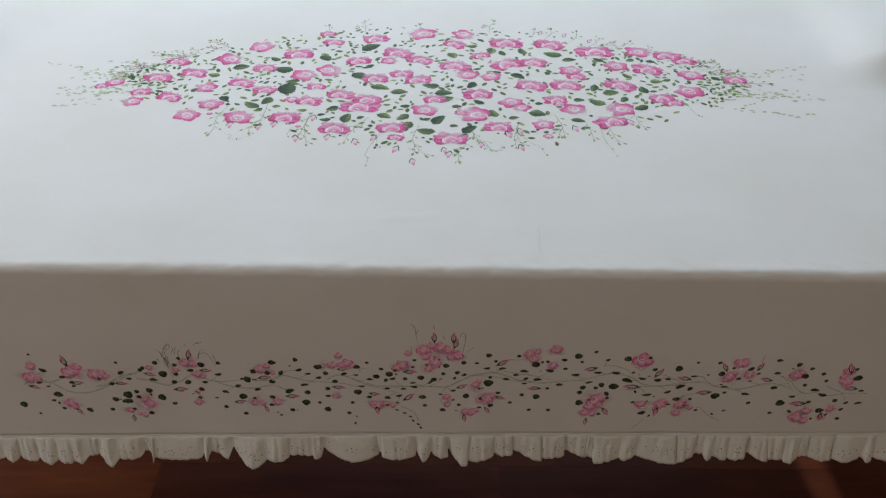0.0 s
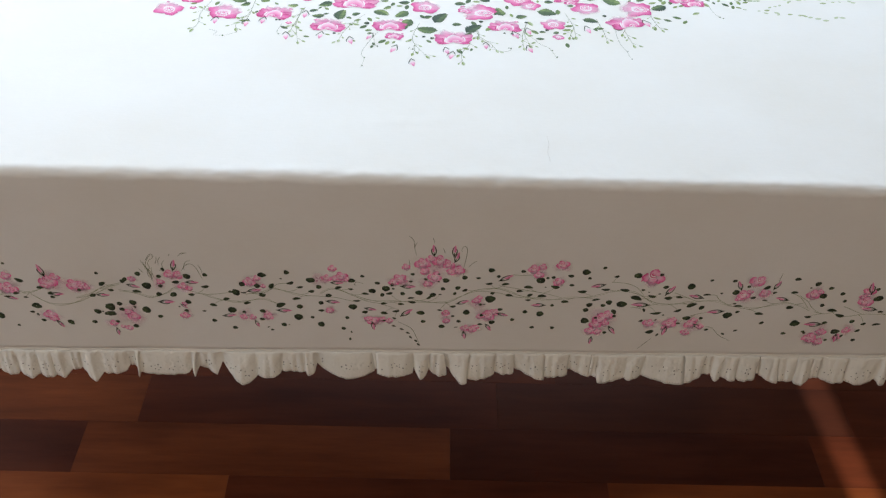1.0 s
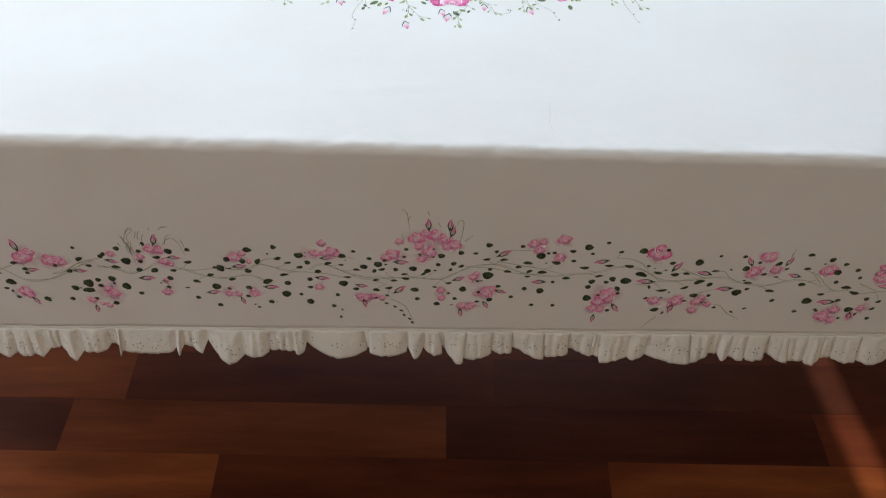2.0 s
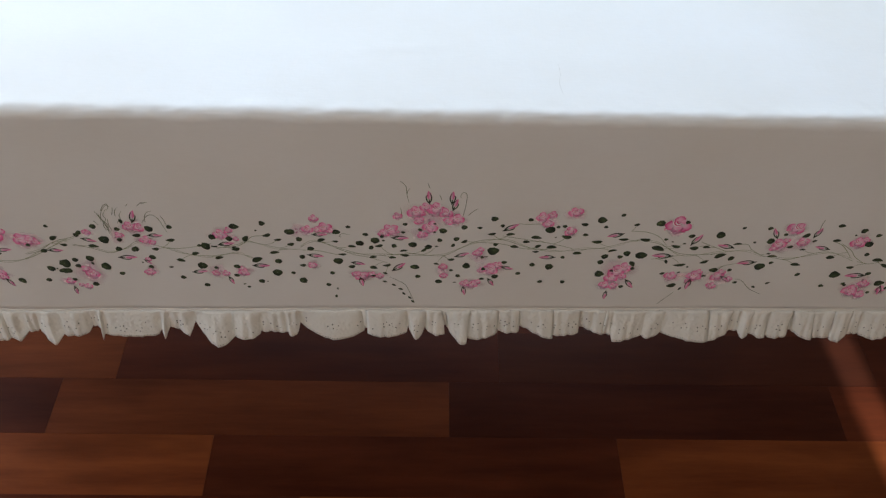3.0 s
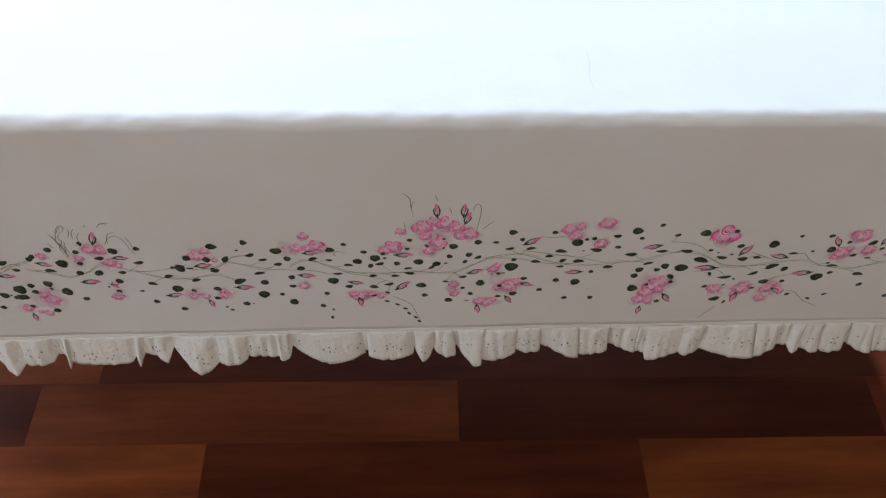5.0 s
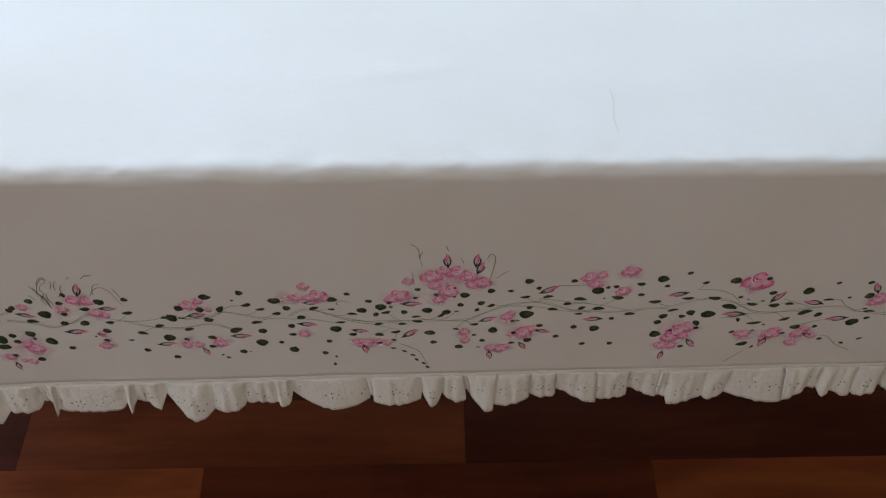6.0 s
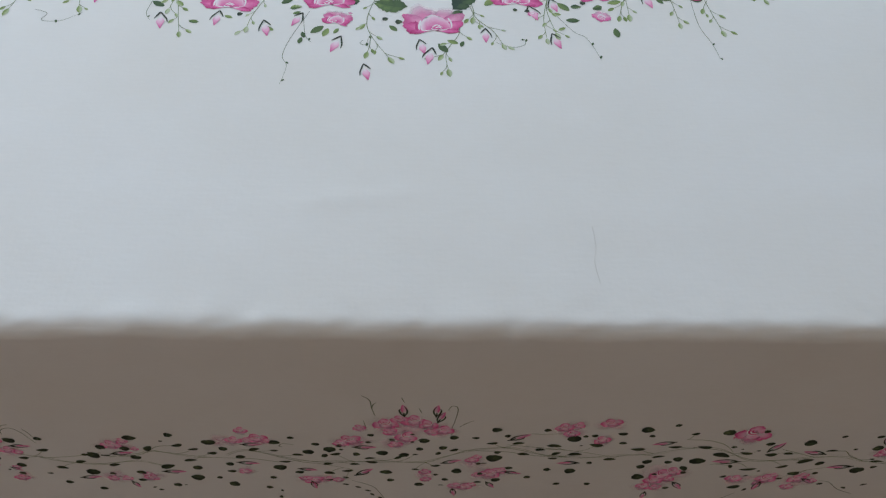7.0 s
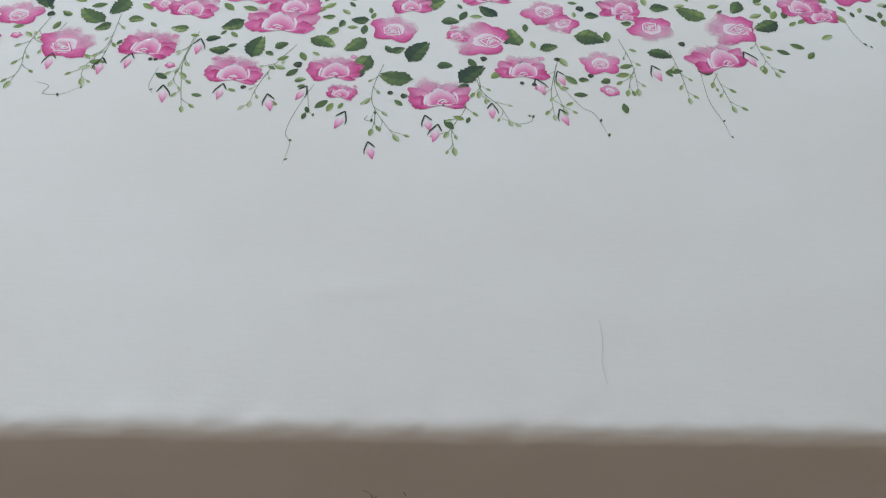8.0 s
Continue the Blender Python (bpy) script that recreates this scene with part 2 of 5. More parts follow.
def swell(x, v):
    if v > 0:
        fade = min(1, max(0, min(v, TD - v)) / 0.05)
        crease = 0.0006 * math.exp(-((v - 0.098 - 0.10 * x) / 0.004) ** 2) * math.exp(-((x + 0.03) / 0.05) ** 2)
        # bulges shaped in so their near slopes give soft dark patches at both ends
        shade_bulge = (0.030 / (1 + math.exp(-(x - 0.625) / 0.018)) + 0.016 / (1 + math.exp((x + 0.675) / 0.018))) * math.exp(-((v - 0.50) / (0.055 if v < 0.50 else 0.24)) ** 2)
        return fade * (0.0005 * noise.noise((x * 4, v * 9, 3.0)) + 0.00025 * noise.noise((x * 16, v * 30, 7.0)) + crease + shade_bulge)
    drop = min(1, -v / 0.26)
    return drop * (0.0030 * noise.noise((x * 3.2, v * 2.0, 11.0)) + 0.0010 * noise.noise((x * 11, v * 5, 5.0))) + 0.0004 * noise.noise((x * 25, v * 30, 2.0))


def profile(v):
    """Outward distance from the table's edge, height and tilt of the normal, v metres from the edge (minus: down the drop)."""
    if v >= R:
        return -v, TOP, 0.0
    if v <= -R:
        d = -v - R
        return 0.002 + 0.004 * (d / 0.25) ** 2, TOP + v, 90.0
    a = (R - v) / (2 * R) * math.pi / 2
    return -R + (R + 0.002) * max(0.0, math.sin(a)) ** 0.77, TOP - R + R * max(0.0, math.cos(a)) ** 0.77, math.degrees(a)


def drape(x, v, lift=0.0):
    """A place on the front half of the cloth: x along the table, v from its front edge, lift off the surface."""
    out, z, tilt = profile(v)
    a, d = radians(tilt), ripple(x, v) + lift
    return (x, -out - skew(x, v) - d * math.sin(a), z + d * math.cos(a))


STRAIGHT = [(2 * (TX - CORNER)), (TD - 2 * CORNER)]
LOOP = 2 * sum(STRAIGHT) + 2 * math.pi * CORNER


def edge(s):
    """Point and outward direction at s metres along the table's edge; on the front s is x."""
    s = (s + TX - CORNER) % LOOP
    for k, (cx, cy) in enumerate(((TX, 0), (TX, TD), (-TX, TD), (-TX, 0))):
        n = (0, 1, 0, -1)[k], (-1, 0, 1, 0)[k]
        run = STRAIGHT[k % 2]
        d = (-n[1], n[0])
        start = ((-TX + CORNER, 0), (TX, CORNER), (TX - CORNER, TD), (-TX, TD - CORNER))[k]
        if s <= run:
            return (start[0] + d[0] * s, start[1] + d[1] * s), n
        s -= run
        arc = math.pi / 2 * CORNER
        if s <= arc:
            a = s / CORNER
            c = (start[0] + d[0] * run - n[0] * CORNER, start[1] + d[1] * run - n[1] * CORNER)
            m = (n[0] * math.cos(a) + d[0] * math.sin(a), n[1] * math.cos(a) + d[1] * math.sin(a))
            return (c[0] + m[0] * CORNER, c[1] + m[1] * CORNER), m
        s -= arc
    return (-TX + CORNER, 0), (0, -1)


def mesh_part(name, verts, faces, mat, parent, label="", tones=None, smooth=True, covers=None):
    me = bpy.data.meshes.new(name)
    me.from_pydata(verts, [], faces)
    if smooth:
        me.shade_smooth()
    if tones is not None:
        me.attributes.new("tone", "FLOAT", "POINT").data.foreach_set("value", tones)
    if covers is not None:
        me.attributes.new("cover", "FLOAT", "POINT").data.foreach_set("value", covers)
    me.materials.append(mat)
    ob = new(name, me)
    ob.parent = parent
    return tagged(ob, label)


tablecloth = tagged(new("tablecloth"), "white cotton tablecloth with hand-painted pink roses and lace ruffle", "tablecloth")
N = 1500
stations = [-TX + CORNER + LOOP * i / N for i in range(N)]
levels = [("drop", k / 34) for k in range(35)] + [("edge", k / 24) for k in range(1, 25)]
verts, faces = [], []
for zone, f in levels:
    for s in stations:
        (px, py), (nx, ny) = edge(s)
        v = hem(px) + (-R - hem(px)) * f if zone == "drop" else -R + 2 * R * f
        out, z, tilt = profile(v)
        a, d = radians(tilt), ripple(s, v)
        out += skew(px, v) * -ny
        verts.append((px + nx * (out + d * math.sin(a)), py + ny * (out + d * math.sin(a)), z + d * math.cos(a)))
inner = [edge(s) for s in stations]
shrinks = [1 - (k / 60) ** 1.15 for k in range(1, 60)]
for k in shrinks:
    for (px, py), (nx, ny) in inner:
        x, y = (px - nx * R) * k, TD / 2 + (py - ny * R - TD / 2) * k
        verts.append((x, y - skew(x, y), TOP + ripple(x, y)))
rows = len(levels) + len(shrinks)
for r in range(rows - 1):
    for i in range(N):
        j = (i + 1) % N
        faces.append((r * N + i, r * N + j, (r + 1) * N + j, (r + 1) * N + i))
verts.append((0, TD / 2, TOP))
faces += [((rows - 1) * N + i, (rows - 1) * N + (i + 1) % N, len(verts) - 1) for i in range(N)]
cloth = mesh_part("cloth", verts, faces, CLOTH, tablecloth, "plain white cotton sheet")
thick = cloth.modifiers.new("thickness", "SOLIDIFY")
thick.thickness, thick.offset = 0.0008, -1

# hem seam: a narrow folded band over the ruffle's top
verts, faces = [], []
for s in stations:
    (px, py), (nx, ny) = edge(s)
    for dv, o in ((-0.0022, 0.0003), (-0.0018, 0.0005), (0.0, 0.0005), (0.0020, 0.0003), (0.0024, 0.0)):
        out, z, _ = profile(hem(px) + dv)
        out += ripple(s, hem(px)) + o + 0.0003 * noise.noise((s * 90, dv * 300, 0))
        verts.append((px + nx * out, py + ny * out, z))
for i in range(N):
    for k in range(4):
        j = (i + 1) % N
        faces.append((i * 5 + k, j * 5 + k, j * 5 + k + 1, i * 5 + k + 1))
mesh_part("hem_band", verts, faces, LACE, tablecloth, "narrow stitched cream hem")

# ruffle: gathered lace in uneven overlapping lobes. Each lobe: where it starts and ends along the table, and how low it shows at its start, middle and end (mm)
LOBES_A = [
    (-527, -510, 33, 38.3, 29.6), (-509, -487, 27.5, 36.9, 35.7), (-486, -460, 30.3, 44.1, 33.1), (-461, -443, 37.4, 42.7, 39.3),
    (-446, -432, 32.8, 38.9, 45.1), (-423, -413, 26.4, 25.5, 23.7), (-412, -394, 21.8, 39.6, 50.9), (-386, -359, 32.1, 34.3, 29.7),
    (-355, -346, 17.2, 17.3, 22.2), (-347, -343, 23.1, 40.8, 34.9), (-342, -285, 33, 36.5, 34.2), (-282, -276, 24.4, 38.2, 30.4),
    (-273, -252, 19.8, 22.9, 36.8), (-245, -204, 9.9, 53.3, 35.8), (-204, -177, 35.8, 41.1, 32.5), (-176, -147, 26.6, 26.9, 29.2),
    (-147, -136, 32.1, 35.1, 28.4), (-134, -66, 13.1, 41.9, 26.9), (-66, -62, 22.1, 20.2, 19.3),
]
LOBES_B = [
    (-63, -21, 32.8, 37.2, 29.8), (-20, -2, 18.3, 41.8, 20.5), (-2, 19, 22.5, 33.3, 32.6), (18, 22, 15.3, 15.3, 19.1), (22, 43, 21.1, 44.7, 49.9),
    (43, 75, 40, 40.3, 31.8), (74, 98, 24, 30.1, 28.4), (96, 134, 15, 30.7, 42.8), (133, 161, 34.9, 34.3, 30.6), (159, 187, 16.2, 24.1, 34.1),
    (186, 195, 29.2, 30.3, 34.3), (197, 228, 46.1, 41.5, 34.9), (229, 248, 36.9, 38.1, 28.6), (248, 299, 29.5, 41.8, 48.2),
    (298, 319, 46.2, 39.5, 32), (318, 329, 27.1, 24.3, 25.4), (332, 341, 35.1, 38.2, 35.3), (339, 359, 27.5, 34.5, 39.6),
    (356, 359, 31.7, 31.8, 32.8),
]
LOBES_C = [
    (361, 382, 36.7, 37.9, 35.2), (377, 386, 22.6, 21.7, 23.7), (386, 409, 25.6, 35.5, 42.6), (405, 428, 33.7, 36.9, 36.1),
    (427, 446, 38.8, 45.1, 32.1), (446, 457, 31, 29.9, 29.8), (457, 486, 30.8, 39.2, 39), (484, 522, 31.5, 43, 33),
    (526, 536, 39.4, 44.8, 39.3),
]
LOBES = LOBES_A + LOBES_B + LOBES_C
rng = random.Random(5)
lobes = [tuple(k / 1000 for k in lobe) for lobe in LOBES]
while lobes[-1][1] < lobes[0][0] + LOOP - 0.05:
    a, w = lobes[-1][1], rng.uniform(0.012, 0.05)
    lobes.append((a, a + w, rng.uniform(0.022, 0.038), rng.uniform(0.033, 0.044), rng.uniform(0.024, 0.046)))
lobes.append((lobes[-1][1], lobes[0][0] + LOOP, 0.030, 0.037, 0.030))
verts, faces, centres, columns = [], [], [], []
DEEP, COLS = 14, 15
lean = 0.0
for a, b, d0, d1, d2 in lobes:
    lean, before = rng.uniform(-0.0035, 0.0035), lean
    ph, n = rng.uniform(0, 6), max(1, round((b - a) / 0.011))
    for c in range(COLS):
        u = c / (COLS - 1)
        low = d0 * (1 - u) * (1 - 2 * u) + 4 * d1 * u * (1 - u) + d2 * u * (2 * u - 1)
        low -= 0.0022 * abs(2 * u - 1) ** 10
        out = 0.0022 + max(-0.0015, (low - 0.018) * 0.40)
        swing = 0.0006 * math.sin(2 * math.pi * n * u + ph) * (1 - abs(2 * u - 1) ** 4)
        columns.append((a + (b - a) * (u + 0.04 * math.sin(2 * math.pi * u)), out + swing, low - 0.0052 - 1.35 * (out - 0.011), abs(2 * u - 1) ** 5, before + (lean - before) * u))
    centres.append((a, b))
for foot, out, length, rim, tilt in columns:
    for k in range(DEEP):
        q = k / (DEEP - 1)
        base = foot + tilt * (1 - q) ** 1.5
        (px, py), (nx, ny) = edge(base)
        o, _, _ = profile(hem(px))
        gather = (0.0005 * math.sin(base * 640 + 5 * noise.noise((base * 40, 1.0, 5.0))) + 0.0017 * noise.noise((base * 110, q * 1.5, 3.0))) * (1 - 0.8 * q) * min(1, q * 6)
        o += ripple(base, hem(px)) + 0.0010 + out * q ** 0.75 + gather - 0.0016 * rim * math.sin(math.pi * min(1, q * 1.1))
        scallop = 0.0014 * abs(math.sin(foot * math.pi / 0.0150)) ** 0.6 - 0.0008
        verts.append((px + nx * o, py + ny * o, TOP + hem(px) - 0.0005 - q * (length + scallop)))
M = len(columns)
for i in range(M):
    j = (i + 1) % M
    for k in range(DEEP - 1):
        faces.append((i * DEEP + k, i * DEEP + k + 1, j * DEEP + k + 1, j * DEEP + k))
ruffle = mesh_part("lace_ruffle", verts, faces, LACE, tablecloth, "gathered cream eyelet lace ruffle")
thick = ruffle.modifiers.new("thickness", "SOLIDIFY")
thick.thickness, thick.offset = 0.0006, -1

# eyelets: small dark discs for the shade in the holes, in little flowers on the lace and in a fine row along its
# scalloped edge
hv, hf = [], []


def dark_disc(c, q, rad):
    i, k = min(M - 2, int(c)), min(DEEP - 2, int(q * (DEEP - 1)))
    p, a, b = (Vector(verts[i * DEEP + k + d]) for d in (0, DEEP, 1))
    nrm = (a - p).cross(b - p).normalized()
    if nrm.y > 0:
        nrm = -nrm
    ex = (a - p).normalized()
    ez = nrm.cross(ex)
    mid = p + (a - p) * (c - i) + (b - p) * (q * (DEEP - 1) - k) + nrm * 0.0002
    base = len(hv)
    hv.extend(tuple(mid + ex * rad * math.cos(t) + ez * rad * 1.25 * math.sin(t)) for t in [0.785 * m for m in range(8)])
    hf.append(tuple(range(base, base + 8)))


for i, (a, b, *_) in enumerate(centres):
    if not -0.75 < a < 0.75 or b - a < 0.008:
        continue
    wide, c0 = b - a, i * COLS
    per = (COLS - 1) / wide
    for n in range(max(1, round(wide / 0.016))):
        cx, cq = c0 + (COLS - 1) * (n + 0.5) / max(1, round(wide / 0.016)) + rng.uniform(-1, 1), rng.uniform(0.50, 0.68)
        for m in range(5):
            if rng.random() < 0.55:
                t = 1.257 * m + rng.uniform(-0.2, 0.2)
                c = cx + 0.0042 * per * math.cos(t)
                if c0 + 0.5 < c < c0 + COLS - 1.5:
                    dark_disc(c, cq + 0.11 * math.sin(t), rng.uniform(0.00045, 0.0008))
    d = 0.4
    while d < COLS - 1.5:
        dark_disc(c0 + d, 0.945, 0.00035)
        d += 0.0032 * per
tagged(mesh_part("eyelet_work", hv, hf, disc_shade, tablecloth, "small dark discs for the shade in the lace's holes", smooth=False), kind="stuff")


# ---- painting on the cloth ----
class Brush:
    """Strokes of fabric paint gathered in one mesh: points in the plane of the cloth (metres along it, metres from its edge)."""

    def __init__(self):
        self.verts, self.faces, self.tones, self.covers = [], [], [], []

    def point(self, x, v, tone, lift, cover=1.0):
        self.verts.append(drape(x, v, lift))
        self.tones.append(tone)
        self.covers.append(cover)
        return len(self.verts) - 1

    def sheet(self, rows, tones, lift, root=None, covers=None):
        """A patch of paint. root: a point that the patch grows out of; covers: how thick the paint is, row by row."""
        base, wide = len(self.verts), len(rows[0])
        for r, (row, tone_row) in enumerate(zip(rows, tones)):
            for c, ((x, v), tone) in enumerate(zip(row, tone_row)):
                self.point(x, v, tone, lift, covers[r][c] if covers else 1.0)
        for r in range(len(rows) - 1):
            for c in range(wide - 1):
                k = base + r * wide + c
                self.faces.append((k, k + 1, k + wide + 1, k + wide))
        if root is not None:
            self.faces += [(root, base + c, base + c + 1) for c in range(wide - 1)]

    def line(self, points, wide, tone0, tone1, lift, taper=0.35, root=None):
        rows, tones = [], []
        n = len(points)
        for i, (x, v) in enumerate(points):
            (ax, av), (bx, bv) = points[max(0, i - 1)], points[min(n - 1, i + 1)]
            length = math.hypot(bx - ax, bv - av) or 1
            f = i / (n - 1)
            w = wide / 2 * (taper + (1 - taper) * math.sin(math.pi * min(1, 0.15 + 0.85 * f)))
            dx, dv = -(bv - av) / length * w, (bx - ax) / length * w
            rows.append([(x + dx, v + dv), (x - dx, v - dv)])
            tones.append([tone0 + (tone1 - tone0) * f] * 2)
        self.sheet(rows, tones, lift, root)

    def done(self, name, mat, label=""):
        return mesh_part(name, self.verts, self.faces, mat, tablecloth, label, self.tones, covers=self.covers)


def turned(x, v, a):
    c, s = math.cos(a), math.sin(a)
    return lambda p, q: (x + p * c - q * s, v + p * s + q * c)


LIFT = 0.00010


def fan(br, at, root, a, half, reach, tone, cover, rng, dip=0.3, peak=0.0, squash=0.84, lift=LIFT):
    """A brushed petal out of a rose's middle. tone, cover: four values from the middle to the rim; dip: how far its sides draw in; peak: how pointed it is."""
    rows, tones, covers = [], [], []
    ph, skewed = rng.uniform(0, 6), rng.uniform(-0.35, 0.35)
    nick = [rng.uniform(-0.07, 0.05) for _ in range(11)]
    for q in (0.2, 0.4, 0.6, 0.78, 0.91, 1.0):
        row, shade = [], []
        f = min(2, int(q * 3))
        t = tone[f] + (tone[f + 1] - tone[f]) * (q * 3 - f)
        for k in range(11):
            u = k / 5 - 1
            b = a + half * u * (0.62 + 0.38 * q)
            g = reach * q * (1 - dip * abs(u) ** 2.4 + peak * max(0.0, 1 - 1.8 * abs(u - skewed)) * q + nick[k] * q + 0.03 * math.sin(5 * u + ph))
            row.append(at(g * math.cos(b), squash * g * math.sin(b)))
            shade.append(t + 0.09 * math.sin(2.6 * u + ph) * q)
        rows.append(row), tones.append(shade)
        covers.append([cover[f] + (cover[f + 1] - cover[f]) * (q * 3 - f)] * 11)
    br.sheet(rows, tones, lift, root, covers)


def paint_rose(x, v, size, turn, rng, manner, hx, hy):
    """A rose with a one-stroke brush. manner 1: a shell of pink, thin above and deep at its lower corners, round a pale cup; 2: open, with nested lines in a pale heart, faded on the far side."""
    br, r = Brush(), size / 2
    at = turned(x, v, turn)
    lift = LIFT + 0.00008 + rng.uniform(0, 0.00002)
    dark = rng.uniform(0.02, 0.12)
    bumps = [rng.uniform(-0.09, 0.07) for _ in range(37)]
    tall = 1.2 if manner == 1 else 0.9      # height against width
    ph, side = rng.uniform(0, 6), rng.choice((-1, 1))

    def lay(rows, tones, covers=None):
        nonlocal lift
        br.sheet(rows, tones, lift, None, covers)
        lift += 0.000004

    def stroke(origin, points, wide, tone, taper=0.25):
        nonlocal lift
        br.line(curve([origin(p * r, q * r * tall) for p, q in points], 5), wide * r, tone, tone, lift, taper)
        lift += 0.000004

    def soften(t):
        return max(0.0, min(1.0, t))

    if manner == 1:
        # petals fan out from the foot of the cup: thin ones behind, flared ones with deep crisp rims at the sides
        foot, full = turned(*at(0.0, -0.55 * tall * r), turn), (1.0, 1.0, 1.0, 1.0)
        mid = br.point(*foot(0, 0), 0.2, lift)
        for a, half, reach, tone, cover, dip, peak in (
                (92, 30, 1.36, (0.30, 0.36, 0.46, 0.66), (1.0, 1.0, 0.9, 0.0), 0.12, 0.0),
                (122, 30, 1.42, (0.22, 0.28, 0.34, 0.60), (1.0, 1.0, 0.95, 0.10), 0.22, 0.08),
                (60, 30, 1.40, (0.24, 0.30, 0.40, 0.62), (1.0, 1.0, 0.95, 0.05), 0.22, 0.08),
                (146, 24, 1.26, (0.40, 0.62, 0.40, 0.22), (1.0, 1.0, 1.0, 0.75), 0.32, 0.10),
                (36, 24, 1.26, (0.40, 0.60, 0.38, 0.26), (1.0, 1.0, 1.0, 0.7), 0.32, 0.10),
                (166, 24, 1.06, (0.55, 0.50, 0.24, dark), full, 0.22, 0.10),
                (14, 24, 1.06, (0.55, 0.48, 0.26, dark + 0.04), full, 0.22, 0.10),
                (186, 13, 0.86, (0.5, 0.40, 0.20, dark), full, 0.35, 0.10),
                (-6, 13, 0.86, (0.5, 0.40, 0.20, dark), full, 0.35, 0.10)):
            fan(br, foot, mid, radians(a + rng.uniform(-6, 6)), radians(half), reach * r * rng.uniform(0.92, 1.06), tone, cover, rng, dip, peak, 1.05, lift)
            lift += 0.000004
        # a loose petal flicked out beside it
        if rng.random() < 0.7:
            fan(br, turned(*at(side * 0.75 * r, 0.42 * r), turn), None, radians(90 - side * rng.uniform(20, 60)), radians(50), 0.34 * r, (0.35, 0.35, 0.42, 0.5), (0.7, 0.9, 0.8, 0.2), rng, 0.3, 0.0, 0.9, lift)
        # the cup: a pale dome that deepens towards its foot
        cx, top, half = hx * 0.4, 0.26 + rng.uniform(-0.06, 0.08), rng.uniform(0.42, 0.52)
        rows, tones, covers = [], [], []
        for k in range(9):
            f = k / 8
            w = half * min(1.0, (1 - (1 - f) ** 2.3) ** 0.6 + 0.05) * (1 + 0.10 * f)
            y = top + (-0.52 - top) * f
            us = (-1, -0.92, -0.6, -0.2, 0.2, 0.6, 0.92, 1)
            rows.append([at(r * (cx + w * u + 0.07 * side * (1 - f)), 1.2 * r * (y - 0.05 * (u * u) * (1 - f) + bumps[k + m] * 0.35 * (1 - f))) for m, u in enumerate(us)])
            inner = 0.98 - 0.82 * f ** 0.62
            tones.append([soften(t) for t in (1.0, 0.97 - 0.3 * f, inner + 0.08, inner, inner - 0.03, inner + 0.05, 0.80 - 0.45 * f, 0.92 - 0.3 * f)])
        lay(rows, tones)
        # pale gaps at its flanks, deep folds beside them
        stroke(at, ((cx - half * 1.02, -0.05), (cx - half * 1.20, -0.30), (cx - half * 1.22, -0.50)), 0.085, 1.0, 0.2)
        stroke(at, ((cx + half * 0.98, 0.0), (cx + half * 1.16, -0.22), (cx + half * 1.14, -0.48)), 0.075, 0.98, 0.2)
        stroke(at, ((cx - half * 1.36, -0.20), (cx - half * 1.42, -0.42), (cx - half * 1.36, -0.54)), 0.10, dark + 0.03, 0.2)
        # the lower lip and the small curled heart
        stroke(at, ((-0.48, -0.50), (-0.26, -0.545), (0.02, -0.53)), 0.055, 0.98, 0.2)
        stroke(at, ((0.16, -0.54), (0.34, -0.55), (0.55, -0.50)), 0.045, 0.95, 0.2)
        for points, wide in ((((-0.20, -0.40), (-0.02, -0.32), (0.17, -0.42)), 0.06), (((-0.10, -0.46), (0.02, -0.41), (0.11, -0.48)), 0.05), (((-0.26, -0.46), (-0.16, -0.52), (0.0, -0.50)), 0.05)):
            stroke(at, [(p + hx * 0.8 + rng.uniform(-0.02, 0.02), q + rng.uniform(-0.02, 0.02)) for p, q in points], wide, 1.0)
    else:
        near = math.atan2(hy, hx) if abs(hx) + abs(hy) > 0.12 else -1.57
        heart = turned(*at(hx * r, hy * r * 0.86), turn + rng.uniform(-0.25, 0.25))
        rows, tones, covers = [], [], []
        for q in (0.15, 0.4, 0.6, 0.76, 0.89, 1.0):
            row, tone, cover = [], [], []
            for k in range(37):
                a = 2 * math.pi * (k % 36) / 36
                facing = 0.5 + 0.5 * math.cos(a - near)
                petal = abs(math.sin(a * 2.5 + ph))
                g = 0.84 + 0.26 * petal ** 1.5 * (0.6 + 0.4 * facing) + bumps[k % 36]
                ex, ey = r * g * math.cos(a), 0.86 * r * g * math.sin(a)
                sx, sy = hx * r, hy * 0.86 * r
                row.append(at(sx + (ex - sx) * q, sy + (ey - sy) * q))
                crisp = soften(2.2 * facing - 0.40)
                t = 0.40 - 0.10 * q + 0.26 * (1 - petal) ** 2 * q
                tone.append(soften(t * (1 - crisp * q ** 2) + dark * crisp * q ** 2 + 0.12 * (1 - facing)))
                cover.append(soften(1.2 - 1.2 * q ** 2.0 * (1 - crisp)))
            rows.append(row), tones.append(tone), covers.append(cover)
        lay(rows, tones, covers)
        # a pale inner petal round the heart, drawn out to the far side
        far = near + math.pi
        rows, tones = [], []
        for q in (0.1, 0.5, 0.85, 0.93, 1.0):
            row, tone = [], []
            for k in range(25):
                a = 2 * math.pi * (k % 24) / 24
                g = q * (0.38 + 0.26 * max(0.0, math.cos(a - far)) ** 1.5 + bumps[k % 24] * 0.6)
                row.append(heart(r * g * math.cos(a), 0.80 * r * g * math.sin(a)))
                away = 0.5 + 0.5 * math.cos(a - far)
